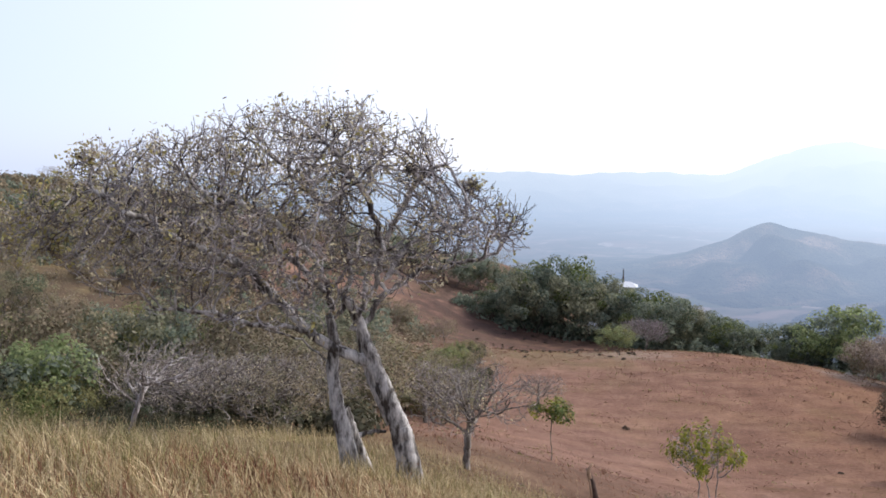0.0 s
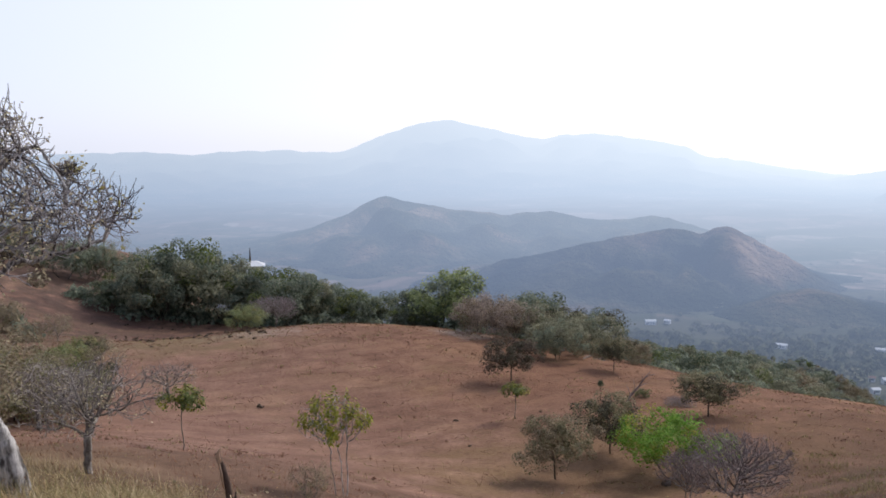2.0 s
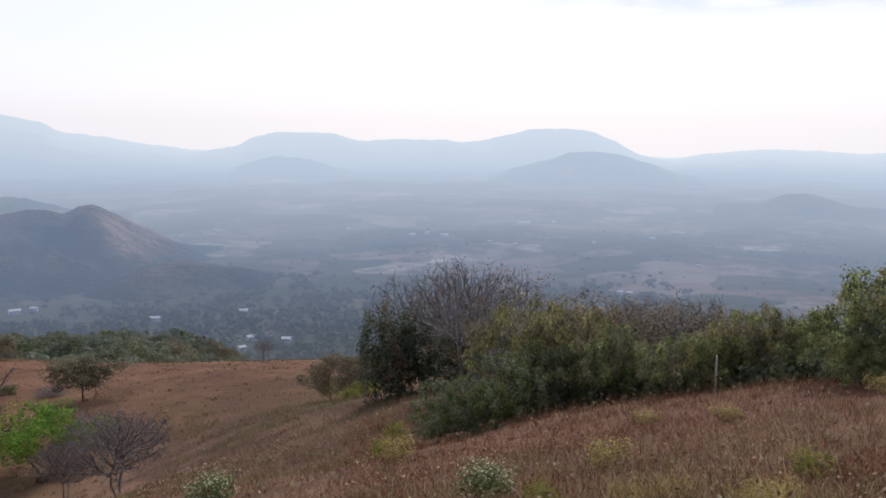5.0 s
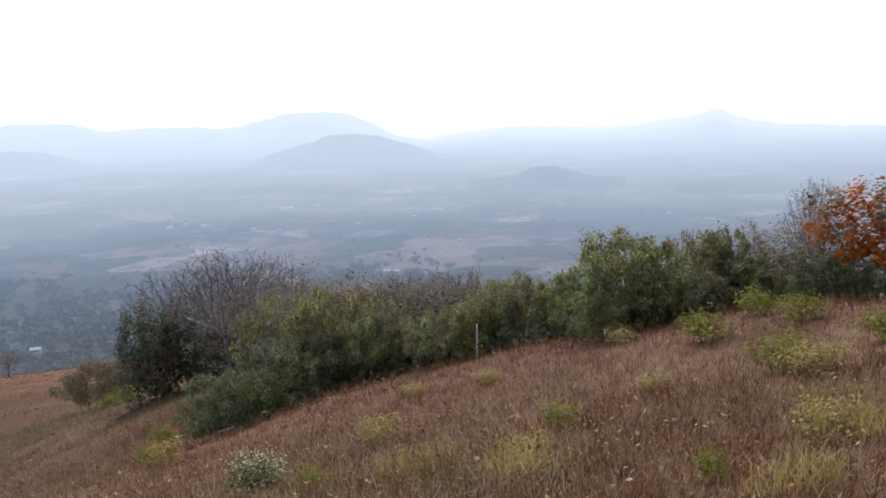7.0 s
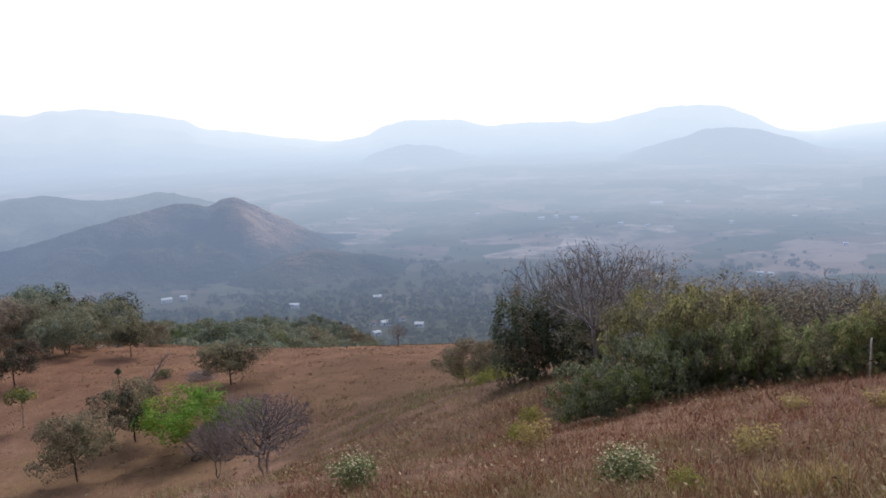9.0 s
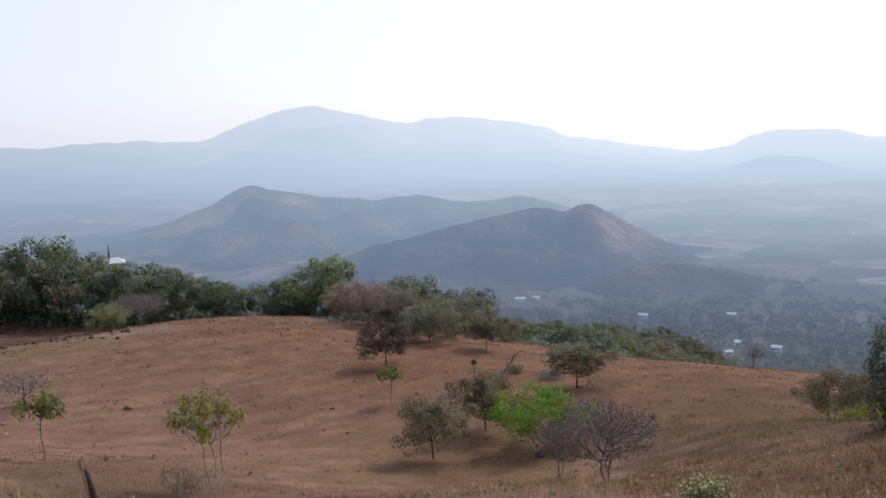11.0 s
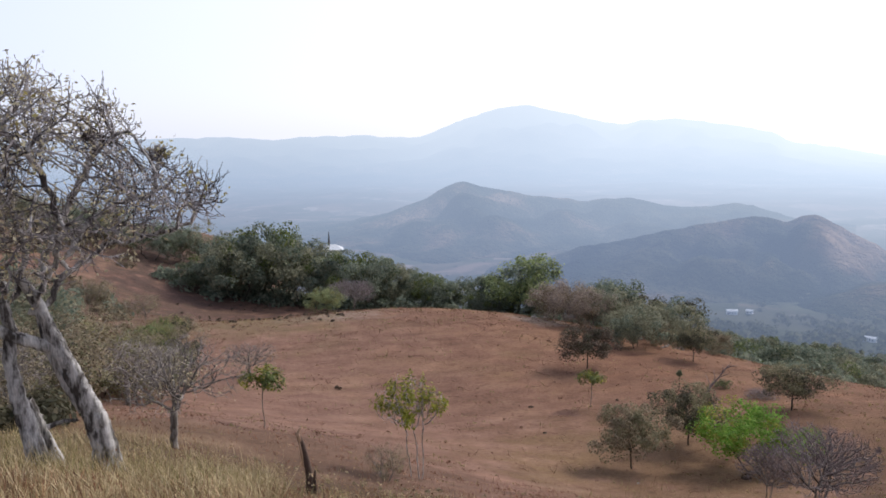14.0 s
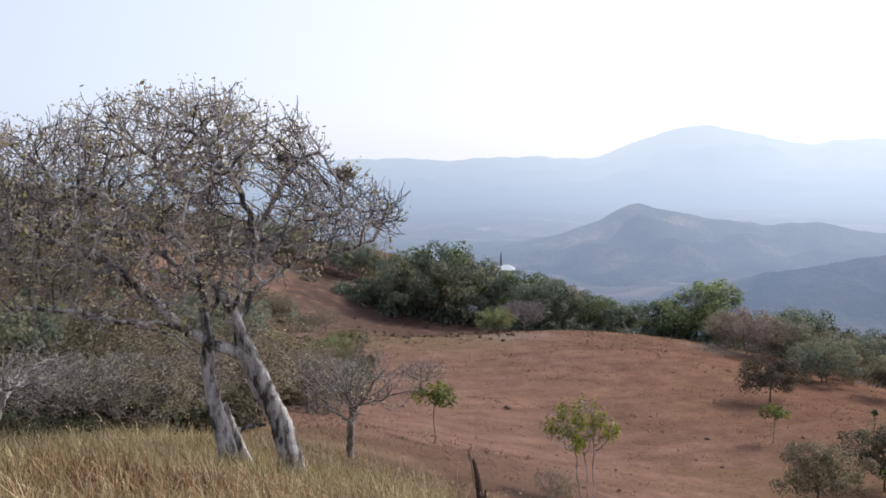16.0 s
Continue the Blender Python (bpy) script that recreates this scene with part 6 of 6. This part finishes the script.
# ---- weeds, dead wood, post and stones ----
for b, d, h, w, v, words in (
        (73.3, 10.0, 0.35, 1.0, 0, "pale green weed clump in red grass"), (77.5, 13.6, 0.5, 1.2, 1, "straw-yellow weed clump in red grass"),
        (87.4, 8.2, 0.38, 1.1, 1, "straw-yellow weed clump in red grass"), (90.2, 10.9, 0.4, 1.1, 0, "pale green weed clump in red grass"),
        (99.6, 16.3, 0.6, 1.3, 0, "yellow-green weed clump near the shrubs"), (103.9, 12.6, 0.6, 1.2, 0, "yellow-green leafy weed clump"),
        (106.1, 8.1, 0.45, 1.0, 1, "yellow weed clump in red grass"), (99.5, 6.9, 0.3, 0.7, 0, "broad-leaved yellow-green seedling in red grass"),
        (94.0, 18.6, 0.45, 1.2, 1, "yellowing weeds at the shrubs' foot"), (102.7, 18.4, 0.6, 1.2, 0, "yellow-green weed clump near the shrubs"),
        (105.2, 16.9, 0.55, 1.3, 0, "yellow-green weed clump near the shrubs"), (85.0, 17.8, 0.4, 1.3, 1, "yellowing weeds in red grass"),
        (105.7, 11.9, 0.5, 1.2, 1, "yellowing weeds in red grass"), (59.6, 70, 1.1, 1.5, 0, "low green weeds at the field edge"), (58.6, 65, 0.9, 1.6, 0, "low green weeds at the field edge"),
        (61.6, 46, 0.9, 1.6, 0, "low green weeds at the field edge"), (60.2, 50, 0.8, 1.6, 0, "low green weeds at the field edge"), (61.0, 60, 1.2, 1.4, 0, "low green weeds at the field edge"), (63.4, 28.4, 0.7, 1.0, 0, "light green weed clump in dry grass"), (80.5, 19.5, 0.35, 1.4, 1, "yellowing weeds in red grass"),
        (110, 14, 0.5, 1.2, 0, "yellow-green leafy weed clump"), (96, 13.0, 0.35, 1.2, 1, "yellowing weeds in red grass")):
    set_down("weed_clump", b, d, h, words, b * 37 % 360, w, v, "weeds on the east slope", 0.02)


def knotty(line, radii, sides=9, seed=0):
    """A knotty bar along a bent line."""
    d = np.array(line, float)
    dr = np.gradient(d, axis=0)
    dr /= np.linalg.norm(dr, axis=1)[:, None]
    u = np.cross(dr, (0.2, 1, 0.1))
    u /= np.linalg.norm(u, axis=1)[:, None]
    w = np.cross(dr, u)
    V, F = [], []
    n = len(d)
    for i in range(n):
        for k in range(sides):
            a = 2 * math.pi * k / sides
            lump = 1 + 0.28 * noise.noise(Vector((math.cos(a) * 1.5, math.sin(a) * 1.5 + seed, i * 0.8)))
            V.append(d[i] + (u[i] * math.cos(a) + w[i] * math.sin(a)) * radii[i] * lump)
    for i in range(n - 1):
        for k in range(sides):
            j = (k + 1) % sides
            F.append((i * sides + k, i * sides + j, (i + 1) * sides + j, (i + 1) * sides + k))
    F.append(tuple(range((n - 1) * sides, n * sides)))
    F.append(tuple(range(sides))[::-1])
    return V, F


def stand(ob, b, d, turn=0.0, sink=0.03):
    p = at(b, d)
    ob.matrix_basis = Matrix.Translation((p.x, p.y, float(hillside_z(p.x, p.y)) - sink)) @ Matrix.Rotation(radians(turn), 4, "Z")
    return ob


def broken_stump():
    root = new("broken_stump")
    V, F = knotty([(0, 0, -0.1), (0.02, 0, 0.3), (-0.03, 0, 0.62), (-0.13, 0, 0.9), (-0.24, 0, 1.12), (-0.27, 0, 1.2)], [0.13, 0.1, 0.085, 0.075, 0.06, 0.045])
    trunk = part("trunk", mesh_of("trunk", V, F, DEAD_WOOD, True), root, "charred dark broken trunk")
    V, F = knotty([(-0.20, -0.05, 1.02), (-0.26, -0.05, 1.17), (-0.2, -0.04, 1.25), (-0.12, -0.03, 1.28)], [0.05, 0.05, 0.04, 0.02], 7, 3)
    part("splinter", mesh_of("splinter", V, F, BROKEN_WOOD, True), trunk, "pale splintered tip")
    V, F = knotty([(-0.13, -0.075, 0.55), (-0.17, -0.075, 0.8), (-0.22, -0.07, 1.05)], [0.02, 0.04, 0.02], 6, 5)
    part("bare_wood", mesh_of("bare_wood", V, F, BROKEN_WOOD, True), trunk, "strip of bare wood")
    V, F = knotty([(0.17, 0, -0.1), (0.16, 0, 0.2), (0.18, 0, 0.45)], [0.06, 0.05, 0.025], 7, 8)
    part("side_stump", mesh_of("side_stump", V, F, DEAD_WOOD, True), root, "short charred side stump")
    stand(root, 10.6, 20.0, -10)
    root.matrix_basis = root.matrix_basis @ Matrix.Diagonal((0.85, 0.72, 1.28, 1))
    return tagged(root, "charred broken stump with a pale splintered top", "stump")


def dead_leaning_tree():
    root = new("dead_tree")
    V, F = knotty([(0, 0, -0.1), (0.5, 0, 0.9), (1.2, 0, 1.8), (1.8, 0, 2.7), (2.2, 0, 3.2)], [0.11, 0.09, 0.07, 0.05, 0.02], 7, 2)
    part("trunk", mesh_of("trunk", V, F, PINK_TWIG, True), root)
    for k, (a, b) in enumerate((((0.5, 0, 0.9), (0.1, 0.3, 1.9)), ((1.2, 0, 1.8), (2.0, 0.2, 2.1)), ((1.5, 0, 2.25), (1.5, -0.3, 3.0)), ((0.9, 0, 1.4), (0.75, -0.4, 2.5)), ((1.8, 0, 2.7), (2.7, 0.1, 3.0)))):
        a, b = np.array(a, float), np.array(b, float)
        V, F = knotty([a, a + (b - a) * 0.5 + (0.05, 0, 0.06), b], [0.04, 0.03, 0.012], 5, k)
        part("branch", mesh_of("branch", V, F, PINK_TWIG, True), root)
    stand(root, 37.4, 79, -38)
    return tagged(root, "leaning dead bare tree on the red spur", "tree")


def round_topped_stem():
    root = new("thin_stem")
    V, F = knotty([(0, 0, -0.1), (0.03, 0, 0.7), (0, 0, 1.5)], [0.04, 0.035, 0.03], 6, 1)
    part("stem", mesh_of("stem", V, F, DEAD_WOOD, True), root)
    g = np.random.default_rng(8)
    V, F = leaf_cloud(g, np.repeat([(0, 0, 1.72)], 700, axis=0), 1, 0.13, 0.095, 0.5)
    tagged(part("clump", mesh_of("clump", V, F, LEAF["dark"]), root, "dark round clump"), kind="stuff")
    stand(root, 35.8, 81)
    return tagged(root, "thin dry stem topped by a dark round clump", "plant")


def fence_post():
    V, F = knotty([(0, 0, -0.2), (0.02, 0, 0.5), (0.0, 0, 0.9), (0.03, 0, 1.0)], [0.03, 0.028, 0.026, 0.02], 8, 4)
    ob = stand(new("fence_post", mesh_of("fence_post", V, F, POST_WOOD, True)), 84.6, 23.6)
    return tagged(ob, "weathered grey wooden post before the hedge", "post")


broken_stump()
dead_leaning_tree()
round_topped_stem()
fence_post()
set_down("bare_bush", 41.0, 79, 1.1, "low heap of cut brushwood beside a tree", 50, 2.2, 1, sink=0.35)
set_down("dry_woodland_tree", 15.9, 33, 1.7, "sparse dry grey shrub beside the sapling", 10, 0.9, 0)
set_down("shrub", 38.5, 83, 0.9, "low dark green shrub on red grass", 10, 1.2, 0)


def stone(seed, size):
    g = np.random.default_rng(seed)
    bm = bmesh.new()
    bmesh.ops.create_icosphere(bm, subdivisions=2, radius=1.0)
    sx, sy, sz = g.uniform(0.7, 1.2), g.uniform(0.6, 1.0), g.uniform(0.4, 0.65)
    for v in bm.verts:
        k = 1 + 0.35 * noise.noise(v.co * 1.4 + Vector((seed, 0, 0)))
        v.co = Vector((v.co.x * sx, v.co.y * sy, v.co.z * sz)) * size * k
    me = bpy.data.meshes.new("rock")
    bm.to_mesh(me)
    bm.free()
    me.materials.append(ROCK)
    return me


STONES = [stone(k, 1.0) for k in range(4)]
g = np.random.default_rng(44)
for b0, b1, d0, d1, count, size, words in ((25.9, 27.1, 119, 126, 8, 0.42, "pale rock at the edge of the trees"), (32.0, 36.0, 106, 114, 14, 0.26, "grey rubble stone below the spur"), (32.0, 33.4, 52, 55, 3, 0.12, "small pale stone in the grass")):
    for k in range(count):
        b, d = g.uniform(b0, b1), g.uniform(d0, d1)
        s = size * g.uniform(0.5, 1.3)
        ob = stand(new("rock", STONES[k % 4]), b, d, g.uniform(0, 360), 0.0)
        ob.matrix_basis = ob.matrix_basis @ Matrix.Scale(s, 4)
        tagged(ob, words, "rock", words.replace("pale ", "").replace("grey ", ""))


# ---- houses in the valley ----
def box_mesh(name, x0, x1, y0, y1, z0, z1, mat):
    bm = bmesh.new()
    bmesh.ops.create_cube(bm, size=1.0)
    for v in bm.verts:
        v.co = Vector((x0 + (v.co.x + 0.5) * (x1 - x0), y0 + (v.co.y + 0.5) * (y1 - y0), z0 + (v.co.z + 0.5) * (z1 - z0)))
    me = bpy.data.meshes.new(name)
    bm.to_mesh(me)
    bm.free()
    me.materials.append(mat)
    return me


def house(b, d, w, depth, h, roof_mat, label, turn=0.0, windows=3):
    b = float(refit_bearing(b))
    root = new("house")
    part("wall", box_mesh("wall", -w / 2, w / 2, -depth / 2, depth / 2, -1.5, h, WHITE_WALL), root)
    rise, over, t = depth * 0.2, 0.5, 0.15
    X, Y = w / 2 + over, depth / 2 + over
    V = [(-X, -Y, h - 0.1), (X, -Y, h - 0.1), (X, 0, h + rise), (-X, 0, h + rise), (X, Y, h - 0.1), (-X, Y, h - 0.1)]
    V += [(x, y, z + t) for x, y, z in V]
    F = [(0, 1, 2, 3), (3, 2, 4, 5), (6, 9, 8, 7), (9, 11, 10, 8), (0, 6, 7, 1), (4, 10, 11, 5), (1, 7, 8, 2), (2, 8, 10, 4), (0, 3, 9, 6), (3, 5, 11, 9)]
    part("roof", mesh_of("roof", V, F, roof_mat), root)
    for k in range(windows):
        x = -w / 2 + w * (k + 1) / (windows + 1)
        part("window", box_mesh("window", x - 0.5, x + 0.5, -depth / 2 - 0.04, -depth / 2 + 0.05, 1.1, 2.1, GLASS_DARK), root)
    part("door", box_mesh("door", -w / 2 + 0.4, -w / 2 + 1.3, -depth / 2 - 0.05, -depth / 2 + 0.05, 0.0, 2.05, HOUSE_DOOR), root)
    x, y = d * math.sin(radians(b)), d * math.cos(radians(b))
    z = float(plain_z(x, y))
    root.matrix_basis = Matrix.Translation((x, y, z + 0.3)) @ Matrix.Rotation(radians(turn - b), 4, "Z")
    return tagged(root, label, "house", "houses in the valley")


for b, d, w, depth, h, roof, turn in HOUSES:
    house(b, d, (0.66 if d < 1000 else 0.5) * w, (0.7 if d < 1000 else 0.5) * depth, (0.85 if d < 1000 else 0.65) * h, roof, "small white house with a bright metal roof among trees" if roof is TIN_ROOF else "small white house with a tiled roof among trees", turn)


def ridge_chapel():
    """A white building with a slim mast, half hidden in the woods of the brow."""
    b, d = float(refit_bearing(12.5)), 186.0
    x, y = d * math.sin(radians(b)), d * math.cos(radians(b))
    foot = float(ground_z(x, y))
    top = EYE_HEIGHT + d * math.tan(radians(float(refit_slope(-7.1))))
    root = new("white_house")
    hgt = top - foot
    part("wall", box_mesh("wall", -1.8, 1.8, -2, 2, -1, hgt - 0.9, WHITE_WALL), root)
    V = [(-2.2, -2.4, hgt - 1.0), (2.2, -2.4, hgt - 1.0), (2.2, 2.4, hgt - 1.0), (-2.2, 2.4, hgt - 1.0), (-0.5, 0, hgt - 0.1), (0.5, 0, hgt - 0.1)]
    part("roof", mesh_of("roof", V, [(0, 1, 5, 4), (1, 2, 5), (2, 3, 4, 5), (3, 0, 4), (3, 2, 1, 0)], TIN_ROOF), root)
    for k in (-1.0, 0.0, 1.0):
        part("window", box_mesh("window", k - 0.3, k + 0.3, -2.05, -1.95, hgt - 2.4, hgt - 1.5, GLASS_DARK), root)
    V, F = knotty([(-0.8, 0, hgt - 0.6), (-0.8, 0, hgt + 0.8), (-0.8, 0, hgt + 2.6)], [0.34, 0.17, 0.06], 8, 1)
    part("mast", mesh_of("mast", V, F, DARK_BARK), root, "dark slim mast")
    root.matrix_basis = Matrix.Translation((x, y, foot)) @ Matrix.Rotation(radians(-b), 4, "Z")
    return tagged(root, "white house with a slim dark mast above the woods", "house")


ridge_chapel()
